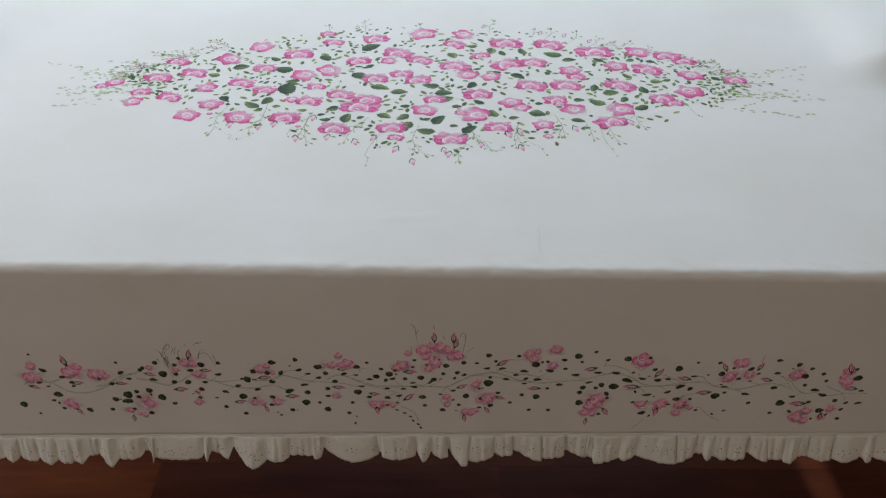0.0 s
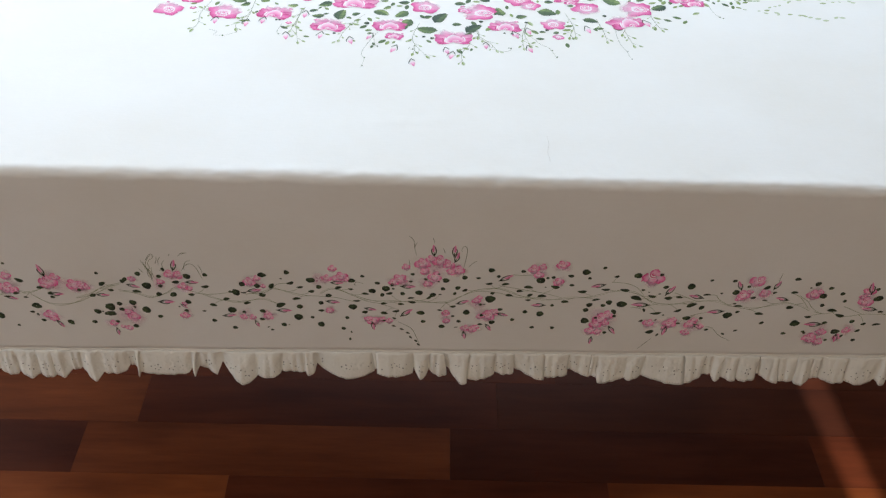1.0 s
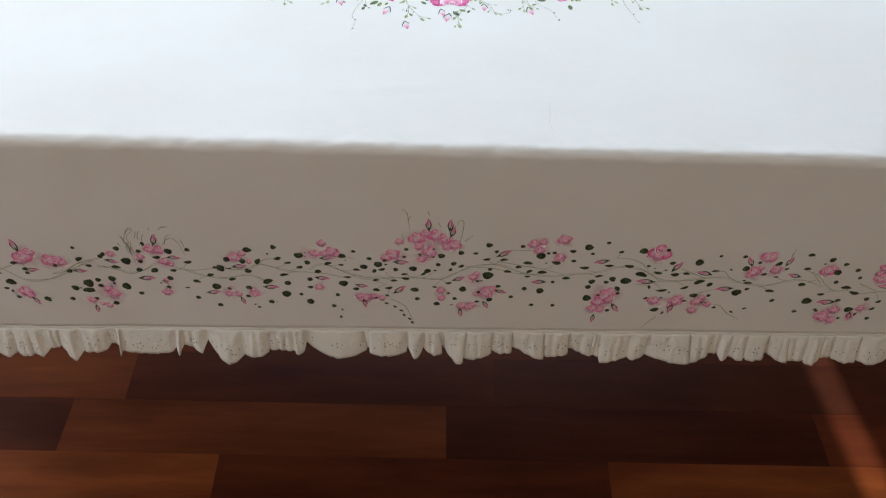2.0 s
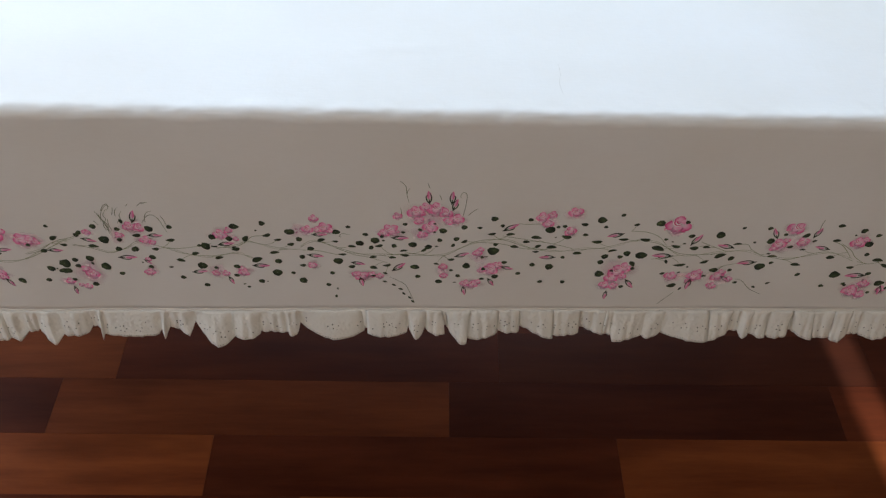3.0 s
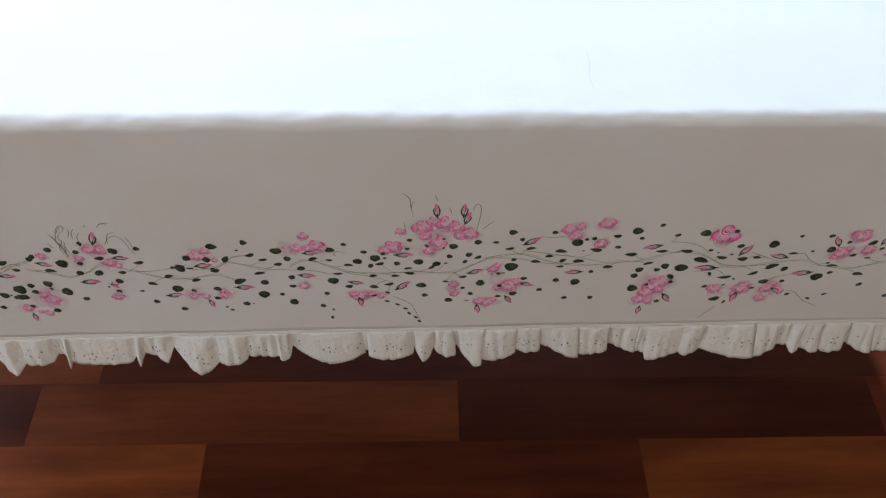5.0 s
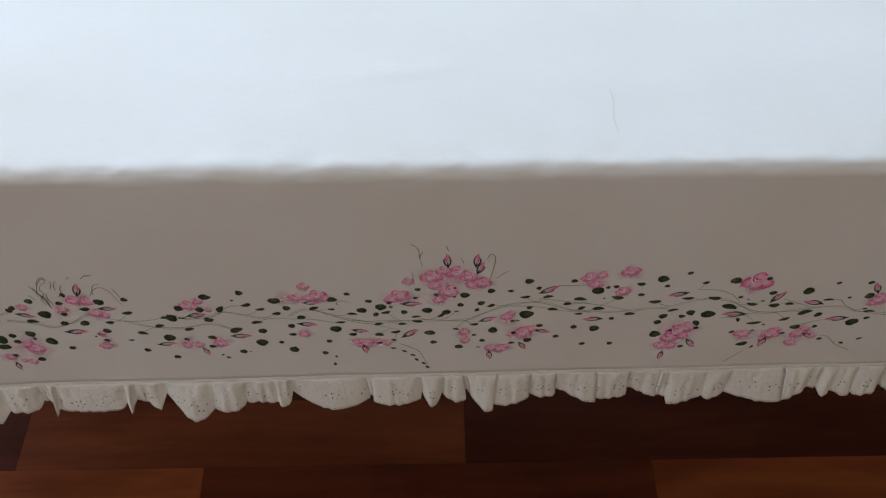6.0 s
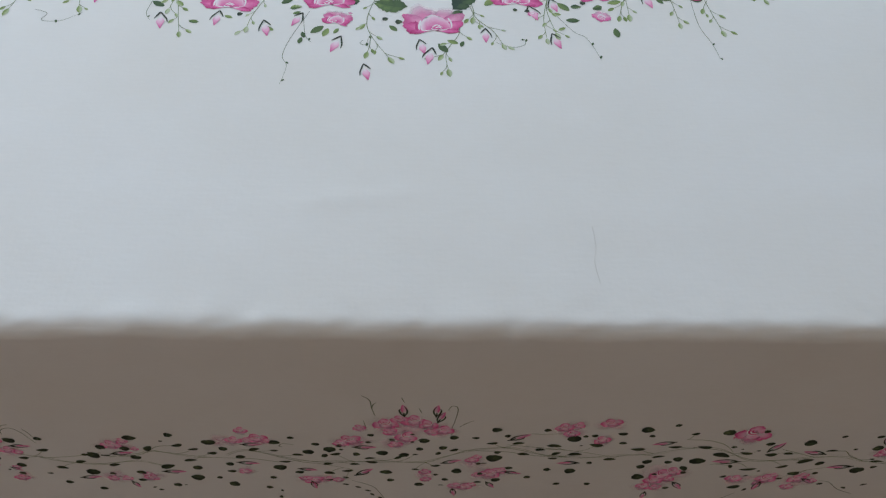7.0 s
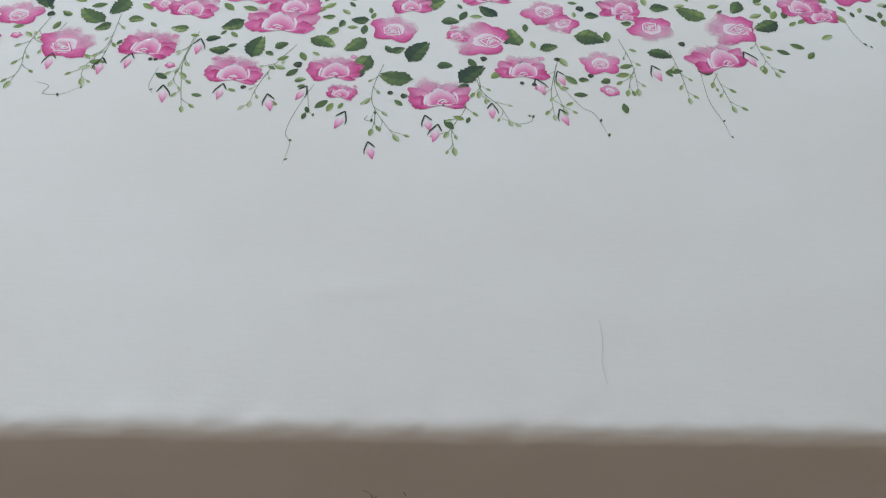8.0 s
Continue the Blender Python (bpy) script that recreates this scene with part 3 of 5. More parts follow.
                tone.append(soften((0.26, 0.38 + 0.15 * away, 0.50 + 0.35 * away, 0.95, 1.0)[(0.1, 0.5, 0.85, 0.93, 1.0).index(q)]))
            rows.append(row), tones.append(tone)
        lay(rows, tones)
        # nested three- and four-cornered lines, pale between deep ones
        start = near + rng.uniform(-0.4, 0.4)
        for n, (g, tone) in enumerate(((0.36, 0.16), (0.31, 1.0), (0.245, 0.12), (0.195, 1.0), (0.13, 0.10), (0.085, 1.0))):
            if size < 0.014 and n % 3:
                continue
            corners = 4 if n < 3 else 3
            pts = []
            for k in range(corners * 4 + rng.randint(-2, 1)):
                a = 2 * math.pi * k / (corners * 4)
                w = 1.15 * g * math.cos(math.pi / corners) / math.cos(((a * corners / 6.2832) % 1 - 0.5) * 2 * math.pi / corners)
                pts.append(heart(w * r * (1.15 * math.cos(start + a) - 0.05 * n * hx), 0.74 * w * r * math.sin(start + a)))
            br.line(pts, r * (0.05 if tone > 0.5 else 0.035) * (1 if size > 0.014 else 2), tone, tone, lift, 0.6)
            lift += 0.000004
            start += rng.uniform(-0.06, 0.10)
        if rng.random() < 0.6 and size > 0.02:
            fan(br, turned(*at(-0.8 * r * math.cos(near), 0.5 * r), turn), None, radians(90 + rng.uniform(-50, 50)), radians(52), 0.30 * r, (0.35, 0.35, 0.42, 0.5), (0.7, 0.85, 0.7, 0.1), rng, 0.3, 0.0, 0.9, lift)
    return br.done("painted_rose", SOFT_PINK)


def paint_leaf(x, v, size, turn, rng, mat, plump=0.66, teeth=0.045):
    """A rose leaf: rounded, lightly toothed, pale along one side, with a dark midrib and brushed side veins."""
    br, at = Brush(), turned(x, v, turn)
    lift = LIFT + 0.00004 + rng.uniform(0, 0.00004)
    rows, tones = [], []
    light, flip = rng.uniform(0.45, 1.0), rng.choice((-1, 1))
    n, shadow = 15, rng.choice((0.0, 0.0, 0.45))
    for k in range(n):
        q = k / (n - 1)
        w = plump * size / 2 * math.sin(math.pi * (0.06 + 0.92 * q ** 0.72)) ** 0.75 * (1 + teeth * (1.2 if k % 2 else -0.8) + rng.uniform(-1.5, 1.5) * teeth)
        bend = 0.07 * size * math.sin(math.pi * q)
        rows.append([at((q - 0.5 + 0.10 * abs(u)) * size, bend + flip * w * u) for u in (-1, -0.5, -0.05, 0, 0.05, 0.5, 1)])
        vein = 0.72 if k % 4 == 2 else 1.0
        fade = 1 - 0.55 * q if shadow else 0.55 + 0.45 * q
        tones.append([max(0, light * f * vein * fade) for f in (0.30, 0.42, 0.50, 0.0, 0.7, 1.0, 0.75)])
    br.sheet(rows, tones, lift)
    return br.done("painted_leaf", mat)


def paint_blob_leaf(x, v, size, turn, plump, rng):
    """A plump dark leaf dabbed with a loaded brush: an uneven, nearly round outline and a paler scraped middle."""
    br, at = Brush(), turned(x, v, turn)
    lift, ph = LIFT + 0.00005 + rng.uniform(0, 0.00003), rng.uniform(0, 6)
    nick = [rng.uniform(-0.12, 0.09) for _ in range(18)]
    rows, tones = [], []
    light = rng.uniform(0.25, 0.75)
    for q in (0.03, 0.5, 0.86, 1.0):
        row, tone = [], []
        for k in range(19):
            a = k * 2 * math.pi / 18
            g = q * (1 + nick[k % 18] * q + 0.05 * math.sin(3 * a + ph) + 0.10 * max(0, math.cos(a)) ** 6)
            row.append(at(0.5 * size * g * math.cos(a), 0.5 * size * min(1.1, 1.3 * plump) * g * math.sin(a)))
            tone.append(max(0.0, light * (1.0 - 0.6 * q) + 0.28 * math.sin(a + ph)))
        rows.append(row), tones.append(tone)
    br.sheet(rows, tones, lift)
    return br.done("painted_leaf", DARK_GREEN)


def paint_lying_bud(x, v, size, turn, rng):
    """A slender bud between two long dark sepals that part from one point like a pair of tongs."""
    br, at = Brush(), turned(x, v, turn)
    lift, side = LIFT + 0.00010, rng.choice((-1, 1))
    rows, tones, covers = [], [], []
    for k in range(8):
        q = k / 7
        w = 0.135 * size * math.sin(math.pi * (0.10 + 0.885 * q ** 0.9)) ** 0.9
        bend = 0.04 * size * math.sin(math.pi * q) * side
        rows.append([at((q * 0.66 - 0.18) * size, bend + side * w * u) for u in (-1, -0.3, 0.3, 1)])
        tones.append([0.12 + 0.1 * q, 0.32, 0.85 - 0.5 * q, 0.5 - 0.25 * q])
        covers.append([1.0, 0.9, 0.75, 0.9])
    br.sheet(rows, tones, lift, None, covers)
    bud = br.done("painted_bud", BORDER_PINK)
    se, lift = Brush(), lift + 0.00004
    for way, reach in ((side, 0.34), (-side, 0.14)):
        se.line(curve([at(-0.52 * size, 0), at(-0.28 * size, way * 0.12 * size), at(0.02 * size, way * 0.155 * size), at(reach * size, way * 0.07 * size)], 5), size * 0.075, 0.0, 0.15, lift, 0.3)
    se.line([at(-0.60 * size, 0.02 * side * size), at(-0.46 * size, 0), at(-0.2 * size, 0.01 * side * size)], size * 0.09, 0.0, 0.1, lift + 0.00001, 0.5)
    sepal = se.done("sepal", DARK_GREEN)
    sepal.parent = bud
    return bud


def paint_hanging_bud(x, v, size, turn, rng):
    """A kite-shaped bud below its open calyx: pale at the top, deep pink at the tip, under two straight dark sepals like a hooked V."""
    br, at = Brush(), turned(x, v, turn)
    lift, side = LIFT + 0.00010, rng.choice((-1, 1))
    rows, tones = [], []
    for k in range(8):
        q = k / 7
        w = 0.25 * size * min(q / 0.42 + 0.22, (1.04 - q) / 0.62)
        rows.append([at((q * 1.05 - 0.42) * size, w * u) for u in (-1, -0.4, 0.4, 1)])
        tones.append([0.95 - 0.9 * q ** 0.7, 0.9 - 0.78 * q, 0.85 - 0.65 * q, 0.6 - 0.45 * q])
    br.sheet(rows, tones, lift)
    bud = br.done("painted_bud", PINK)
    se, lift = Brush(), lift + 0.00003
    se.line(curve([at(-0.92 * size, 0.0), at(-0.60 * size, 0.17 * side * size), at(-0.22 * size, 0.36 * side * size), at(0.12 * size, 0.42 * side * size)], 4), size * 0.10, 0.0, 0.25, lift, 0.35)
    se.line(curve([at(-0.92 * size, 0.0), at(-0.66 * size, -0.17 * side * size), at(-0.34 * size, -0.36 * side * size)], 4), size * 0.11, 0.0, 0.2, lift + 0.000004, 0.35)
    sepal = se.done("sepal", DARK_GREEN)
    sepal.parent = bud
    return bud


def curve(points, n=8):
    """A smooth line through a few points."""
    out = []
    for i in range(len(points) - 1):
        p = [Vector((*points[max(0, min(len(points) - 1, i + k))], 0)) for k in (-1, 0, 1, 2)]
        for j in range(n):
            t = j / n
            q = 0.5 * (2 * p[1] + (p[2] - p[0]) * t + (2 * p[0] - 5 * p[1] + 4 * p[2] - p[3]) * t * t + (3 * p[1] - p[0] - 3 * p[2] + p[3]) * t ** 3)
            out.append((q.x, q.y))
    return out + [tuple(points[-1])]


def little_leaf(br, x, v, size, turn, tone, lift):
    at = turned(x, v, turn)
    br.sheet([[at((q - 0.5) * size, u * 0.26 * size * math.sin(math.pi * (0.06 + 0.92 * q)) ** 0.8) for u in (-1, 0, 1)] for q in (0, 0.25, 0.5, 0.75, 1)],
             [[tone * 0.7, tone, tone * 1.2]] * 5, lift)


def sprig(stems, leaves, points, rng, tone=0.7):
    """A hanging sprig: a bent stalk with side twigs, each ending in a small leaf or a tiny green bud."""
    pts = curve(points, 6)
    if len(points) == 2:
        (ax, av), (bx, bv) = points
        bow = rng.uniform(-0.16, 0.16)
        pts = curve([points[0], ((ax + bx) / 2 - bow * (bv - av), (av + bv) / 2 + bow * (bx - ax)), points[1]], 8)
    lift = LIFT + 0.00003
    stems.line(pts, 0.0005, tone * 0.4, tone * 0.8, lift, 0.5)
    (px, pv), (bx, bv) = pts[-3], pts[-1]
    little_leaf(leaves, bx, bv, rng.uniform(0.0065, 0.0085), math.atan2(bv - pv, bx - px), tone, lift + 0.00002)
    side, run, due = rng.choice((-1, 1)), 0.0, 0.010
    for i in range(1, len(pts) - 2):
        (px, pv), (x, v) = pts[i - 1], pts[i]
        run += math.hypot(x - px, v - pv)
        if run < due:
            continue
        due, side = run + rng.uniform(0.006, 0.011), -side
        l2, a2 = rng.uniform(0.005, 0.011), math.atan2(v - pv, x - px) + side * rng.uniform(0.4, 0.8)
        tip = (x + l2 * math.cos(a2), v + l2 * math.sin(a2))
        stems.line(curve([(x, v), ((x + tip[0]) / 2 + 0.12 * l2 * math.sin(a2) * side, (v + tip[1]) / 2), tip], 4), 0.0004, tone * 0.45, tone * 0.75, lift, 0.6)
        little_leaf(leaves, tip[0] + 0.002 * math.cos(a2), tip[1] + 0.002 * math.sin(a2), rng.uniform(0.0038, 0.0062), a2, tone * rng.uniform(0.7, 1.1), lift + 0.00002)


# places in millimetres: along the table, from its front edge (bouquet) or height over the floor (border), and size
BORDER_LEAVES_A = [
    (-485, 539, 9, 2, 0.8), (-469, 524, 3.6, -31, 0.7), (-467, 571, 7.5, 2, 0.3), (-457, 576, 6.5, 9, 0.5), (-457, 622, 3.4, -46, 0.8),
    (-448, 570, 5.4, -5, 0.4), (-447, 547, 5.7, 2, 0.5), (-447, 597, 9, -30, 0.5), (-442, 543, 4.2, -69, 0.6), (-440, 557, 10.7, -13, 0.65),
    (-438, 534, 5.4, -22, 0.7), (-428, 586, 8.1, 2, 0.4), (-419, 578, 6, 26, 0.6), (-418, 572, 5.3, -13, 0.6), (-408, 532, 8.8, -47, 0.6),
    (-386, 584, 4.5, 0, 0.8), (-381, 533, 5.8, 0, 0.7), (-374, 550, 8.2, -35, 0.7), (-373, 576, 7, 25, 0.6),
]
BORDER_LEAVES_B = [
    (-368, 550, 2.1, 0, 0.8), (-364, 547, 6.6, 46, 0.6), (-361, 611, 4, -34, 0.8), (-360, 547, 8.2, 15, 0.7), (-359, 594, 8.2, 34, 0.5),
    (-358, 558, 10.9, 0, 0.85), (-357, 547, 7.2, 61, 0.7), (-355, 534, 4.8, 0, 0.7), (-351, 585, 6.3, -8, 0.5), (-347, 563, 5.9, -43, 0.8),
    (-346, 554, 6.2, 0, 0.7), (-336, 527, 6.4, 0, 0.75), (-336, 599, 5.5, 14, 0.8), (-333, 602, 6.4, 55, 0.6), (-332, 565, 8.2, 0, 0.8),
    (-331, 558, 3.8, -77, 0.6), (-324, 583, 9.3, -8, 0.4), (-319, 554, 9.4, 0, 0.85), (-317, 611, 6.6, 25, 0.75),
]
BORDER_LEAVES_C = [
    (-311, 593, 9.9, 14, 0.8), (-305, 544, 5.8, 15, 0.7), (-300, 580, 6.8, 36, 0.7), (-296, 593, 5.5, 14, 0.7), (-295, 608, 5.4, 0, 0.75),
    (-289, 619, 5.7, -84, 0.5), (-284, 580, 8.4, 40, 0.6), (-281, 561, 2.1, 0, 0.8), (-278, 600, 7.8, 8, 0.5), (-274, 555, 5, -16, 0.7),
    (-270, 569, 6.9, -33, 0.7), (-265, 609, 8.2, -40, 0.7), (-264, 581, 6.6, 0, 0.5), (-254, 555, 4.7, 0, 0.4), (-247, 594, 8.3, 8, 0.4),
    (-245, 540, 5.6, -25, 0.7), (-245, 612, 5.4, 0, 0.8), (-243, 565, 7.9, -16, 0.45), (-227, 575, 7.2, 15, 0.5),
]
BORDER_LEAVES_D = [
    (-223, 529, 5.9, 0, 0.7), (-223, 558, 9.2, -8, 0.8), (-221, 587, 4.1, 0, 0.7), (-217, 590, 2.5, 0, 0.7), (-215, 586, 8.9, 8, 0.9),
    (-210, 555, 4.2, 0, 0.7), (-209, 586, 2, 0, 0.8), (-207, 599, 6.5, 0, 0.85), (-206, 586, 5.6, 0, 0.3), (-205, 569, 7.7, 15, 0.45),
    (-191, 544, 5.8, 0, 0.6), (-191, 597, 6.5, 0, 0.8), (-189, 557, 7.1, -16, 0.6), (-188, 585, 4.7, 27, 0.4), (-186, 583, 7.6, 15, 0.5),
    (-185, 531, 3.1, 28, 0.5), (-184, 614, 8.9, 0, 0.65), (-181, 527, 3.8, 0, 0.6), (-175, 597, 8.3, 61, 0.5),
]
BORDER_LEAVES_E = [
    (-168, 567, 10.8, 28, 0.5), (-167, 536, 6.3, -8, 0.7), (-164, 609, 2.5, 0, 0.7), (-161, 536, 2.1, 0, 0.5), (-157, 619, 5.9, 0, 0.85),
    (-154, 603, 7.7, 21, 0.45), (-150, 549, 9.2, 8, 0.8), (-150, 578, 8.9, 8, 0.35), (-147, 566, 7.3, 0, 0.7), (-144, 597, 7.2, 8, 0.35),
    (-134, 549, 4.2, 0, 0.8), (-132, 591, 6.7, 8, 0.5), (-132, 608, 9.5, 0, 0.65), (-125, 538, 7.9, 16, 0.8), (-124, 598, 6, 0, 0.8),
    (-123, 561, 6.3, 0, 0.5), (-123, 573, 5.7, 0, 0.8), (-114, 585, 7.2, 22, 0.6), (-103, 597, 7.6, 22, 0.45),
]
BORDER_LEAVES_F = [
    (-100, 532, 5.2, -38, 0.7), (-95, 550, 4.7, -16, 0.8), (-93, 514, 4.5, 85, 0.5), (-91, 526, 3.3, -82, 0.5), (-89, 596, 5.5, -7, 0.4),
    (-88, 568, 9.3, -7, 0.7), (-88, 609, 7.6, 8, 0.65), (-83, 578, 7.7, 0, 0.3), (-76, 616, 4.9, -14, 0.6), (-75, 560, 6.4, 8, 0.6),
    (-74, 589, 7.6, -7, 0.35), (-66, 594, 8.1, -15, 0.65), (-60, 606, 5.5, -7, 0.6), (-55, 588, 5.8, 67, 0.6), (-54, 547, 4.8, 0, 0.5),
    (-54, 559, 7.4, -15, 0.5), (-54, 574, 6.8, 8, 0.4), (-51, 598, 8.7, 8, 0.75), (-47, 591, 7.3, 15, 0.4),
]
BORDER_LEAVES_G = [
    (-44, 604, 5, 67, 0.6), (-43, 598, 3, 0, 0.7), (-42, 551, 4.5, -30, 0.5), (-40, 563, 7.9, 8, 0.35), (-35, 574, 6.7, 0, 0.4),
    (-33, 591, 5.1, 0, 0.8), (-24, 584, 7.2, 8, 0.3), (-24, 610, 4, 0, 0.6), (-22, 578, 8.2, -7, 0.35), (-22, 621, 4.4, 0, 0.7),
    (-15, 593, 8.1, -7, 0.7), (-13, 561, 8.9, 0, 0.6), (-10, 547, 5.4, 16, 0.7), (-8, 614, 4.2, -28, 0.6), (-4, 586, 6.5, 42, 0.4),
    (0, 590, 7.1, 29, 0.7), (6, 611, 2.5, 0, 0.8), (6, 622, 3, 0, 0.6), (8, 566, 5.3, -15, 0.4),
]
BORDER_LEAVES_H = [
    (8, 591, 3.6, 0, 0.4), (11, 540, 7, -8, 0.6), (11, 600, 5, 0, 0.8), (14, 613, 7.5, -7, 0.7), (23, 557, 3.7, 16, 0.7), (23, 573, 6.7, 8, 0.4),
    (24, 593, 4.7, 62, 0.6), (27, 539, 3.7, 0, 0.3), (27, 602, 5.9, 29, 0.7), (30, 549, 4.9, -15, 0.7), (34, 618, 5.9, 0, 0.85),
    (35, 599, 6.4, 30, 0.45), (38, 564, 7.3, 8, 0.85), (49, 618, 5, 0, 0.5), (53, 577, 3.6, 0, 0.8), (54, 545, 5.3, 0, 0.5), (55, 560, 4.2, 0, 0.8),
    (57, 578, 4.1, 0, 0.3), (61, 610, 7.5, 8, 0.35),
]
BORDER_LEAVES_I = [
    (62, 630, 6.9, 0, 0.7), (63, 586, 11.8, 0, 0.7), (65, 595, 4.6, 16, 0.7), (67, 549, 6.9, 16, 0.7), (70, 621, 4, 0, 0.8), (75, 570, 5.7, 0, 0.6),
    (78, 609, 8, 8, 0.35), (83, 592, 7.8, -7, 0.4), (90, 554, 4.8, 16, 0.7), (94, 599, 6.6, 0, 0.45), (96, 629, 4.9, 0, 0.7), (103, 567, 5.2, 0, 0.8),
    (103, 605, 9.7, -7, 0.35), (105, 586, 6.2, 0, 0.35), (106, 593, 6.3, 31, 0.5), (113, 542, 5.3, 8, 0.6), (116, 616, 9.4, 8, 0.75),
    (119, 592, 9.2, 0, 0.4), (120, 564, 8, -7, 0.8),
]
BORDER_LEAVES_J = [
    (122, 606, 2, 0, 0.6), (123, 620, 3.5, 0, 0.8), (129, 621, 4.5, 0, 0.7), (132, 578, 4.1, 0, 0.8), (133, 607, 9.5, -14, 0.4),
    (136, 542, 4.8, 0, 0.8), (145, 584, 8.2, 0, 0.4), (148, 624, 6.6, -7, 0.5), (150, 610, 5, 0, 0.6), (163, 601, 9.6, 0, 0.35),
    (163, 630, 8.4, 0, 0.75), (168, 621, 4, 0, 0.7), (170, 572, 6.1, -14, 0.8), (171, 555, 9, 0, 0.8), (173, 580, 7.1, 24, 0.7),
    (179, 588, 8.5, 16, 0.3), (182, 637, 4.4, 38, 0.7), (183, 560, 4.2, 0, 0.6), (188, 580, 5.2, 0, 0.7),
]
BORDER_LEAVES_K = [
    (188, 605, 9.1, 0, 0.3), (194, 585, 6.6, 32, 0.85), (196, 537, 4.8, 0, 0.7), (197, 625, 5.3, 16, 0.5), (201, 571, 8, -60, 0.5),
    (203, 564, 4.2, 0, 0.8), (208, 583, 11.3, 0, 0.65), (209, 605, 9.9, -7, 0.35), (219, 627, 8.7, 8, 0.7), (222, 593, 12.6, -20, 0.4),
    (228, 606, 4, 0, 0.6), (234, 558, 5.1, 25, 0.5), (234, 575, 5.8, -71, 0.4), (235, 603, 2, 0, 0.6), (240, 597, 8.8, -14, 0.35),
    (244, 629, 4.3, 32, 0.8), (247, 541, 9.3, 17, 0.5), (247, 601, 3, 0, 0.5), (249, 571, 11.7, 8, 0.25),
]
BORDER_LEAVES_L = [
    (250, 560, 3.6, 34, 0.4), (252, 611, 6.2, 16, 0.6), (256, 536, 5, 63, 0.4), (257, 568, 2.6, 0, 0.7), (258, 595, 8.2, 0, 0.5),
    (269, 596, 6.9, -7, 0.4), (272, 576, 8.4, 25, 0.35), (276, 555, 4.8, 0, 0.5), (279, 613, 9, 0, 0.75), (284, 564, 8.4, 0, 0.6),
    (285, 584, 11.2, 25, 0.4), (297, 581, 7, 42, 0.6), (298, 601, 7.9, 8, 0.25), (299, 623, 4.2, 33, 0.6), (300, 564, 4.5, 34, 0.7),
    (310, 546, 4.6, 17, 0.6), (314, 604, 3, 0, 0.7), (324, 623, 5.1, 16, 0.6), (328, 570, 9.9, 17, 0.75),
]
BORDER_LEAVES_M = [
    (329, 606, 7.5, 25, 0.75), (330, 540, 4.4, -35, 0.5), (332, 589, 3.6, 0, 0.5), (336, 585, 9.3, 0, 0.25), (338, 576, 4.9, 17, 0.6),
    (341, 615, 4.2, 34, 0.7), (343, 546, 5, 26, 0.4), (350, 599, 5.7, 17, 0.5), (361, 615, 7.8, 34, 0.5), (362, 574, 9.3, -7, 0.35),
    (363, 595, 5.6, 0, 0.3), (369, 560, 5.4, 36, 0.6), (371, 607, 4.6, 25, 0.5), (390, 628, 7, 0, 0.5), (392, 608, 7.6, 0, 0.4),
    (393, 585, 7.8, 0, 0.5), (398, 544, 5.4, 0, 0.6), (406, 561, 10.6, 0, 0.7), (408, 616, 2.4, 2, 0.7),
]
BORDER_LEAVES_N = [
    (414, 622, 6.8, 34, 0.7), (418, 572, 7.3, 0, 0.4), (419, 548, 4.4, 18, 0.6), (421, 546, 3.8, 2, 0.7), (425, 604, 8.5, 2, 0.7),
    (428, 590, 4.9, 2, 0.8), (430, 616, 5.7, 18, 0.6), (439, 563, 6.1, 10, 0.6), (441, 582, 10.3, -5, 0.35), (445, 608, 5.7, 18, 0.7),
    (449, 535, 3.8, 2, 0.8), (451, 597, 4.3, 2, 0.8), (453, 575, 10.7, -17, 0.35), (455, 549, 9.8, 10, 0.65), (465, 542, 4.9, 67, 0.5),
    (469, 566, 5.6, 2, 0.8), (480, 536, 4.8, 28, 0.8), (480, 552, 5.9, 36, 0.5), (481, 616, 4.8, 2, 0.7),
]
BORDER_LEAVES_O = [
    (483, 563, 5.8, 27, 0.5), (486, 602, 10.3, 18, 0.6), (495, 582, 6.2, 2, 0.4), (497, 562, 9.1, 10, 0.3),
]
BORDER_LEAVES = BORDER_LEAVES_A + BORDER_LEAVES_B + BORDER_LEAVES_C + BORDER_LEAVES_D + BORDER_LEAVES_E + BORDER_LEAVES_F + BORDER_LEAVES_G + BORDER_LEAVES_H + BORDER_LEAVES_I + BORDER_LEAVES_J + BORDER_LEAVES_K + BORDER_LEAVES_L + BORDER_LEAVES_M + BORDER_LEAVES_N + BORDER_LEAVES_O
BORDER_BUDS_A = [
    (-463, 569, 13.9, -17), (-420, 528, 13.1, -62), (-420, 614, 18.3, 102), (-411, 577, 15, 2), (-361, 577, 14.3, 0), (-358, 517, 12.2, -88),
    (-325, 592, 14.1, -16), (-293, 568, 17.8, 3), (-276, 626, 16.2, 76), (-275, 562, 9.2, -42), (-260, 600, 14, 0), (-226, 549, 15.1, 7),
    (-197, 536, 11.7, -71), (-194, 590, 16, 12), (-164, 559, 16.7, 0), (-109, 575, 15.3, -7), (-103, 605, 14, 0), (-68, 565, 13.5, -12),
    (-66, 537, 13.8, -80), (-28, 561, 17.3, 42), (-26, 602, 16.1, 0), (0, 657, 15.9, 94), (22, 657, 15.7, 86), (25, 648, 15, 73),
]
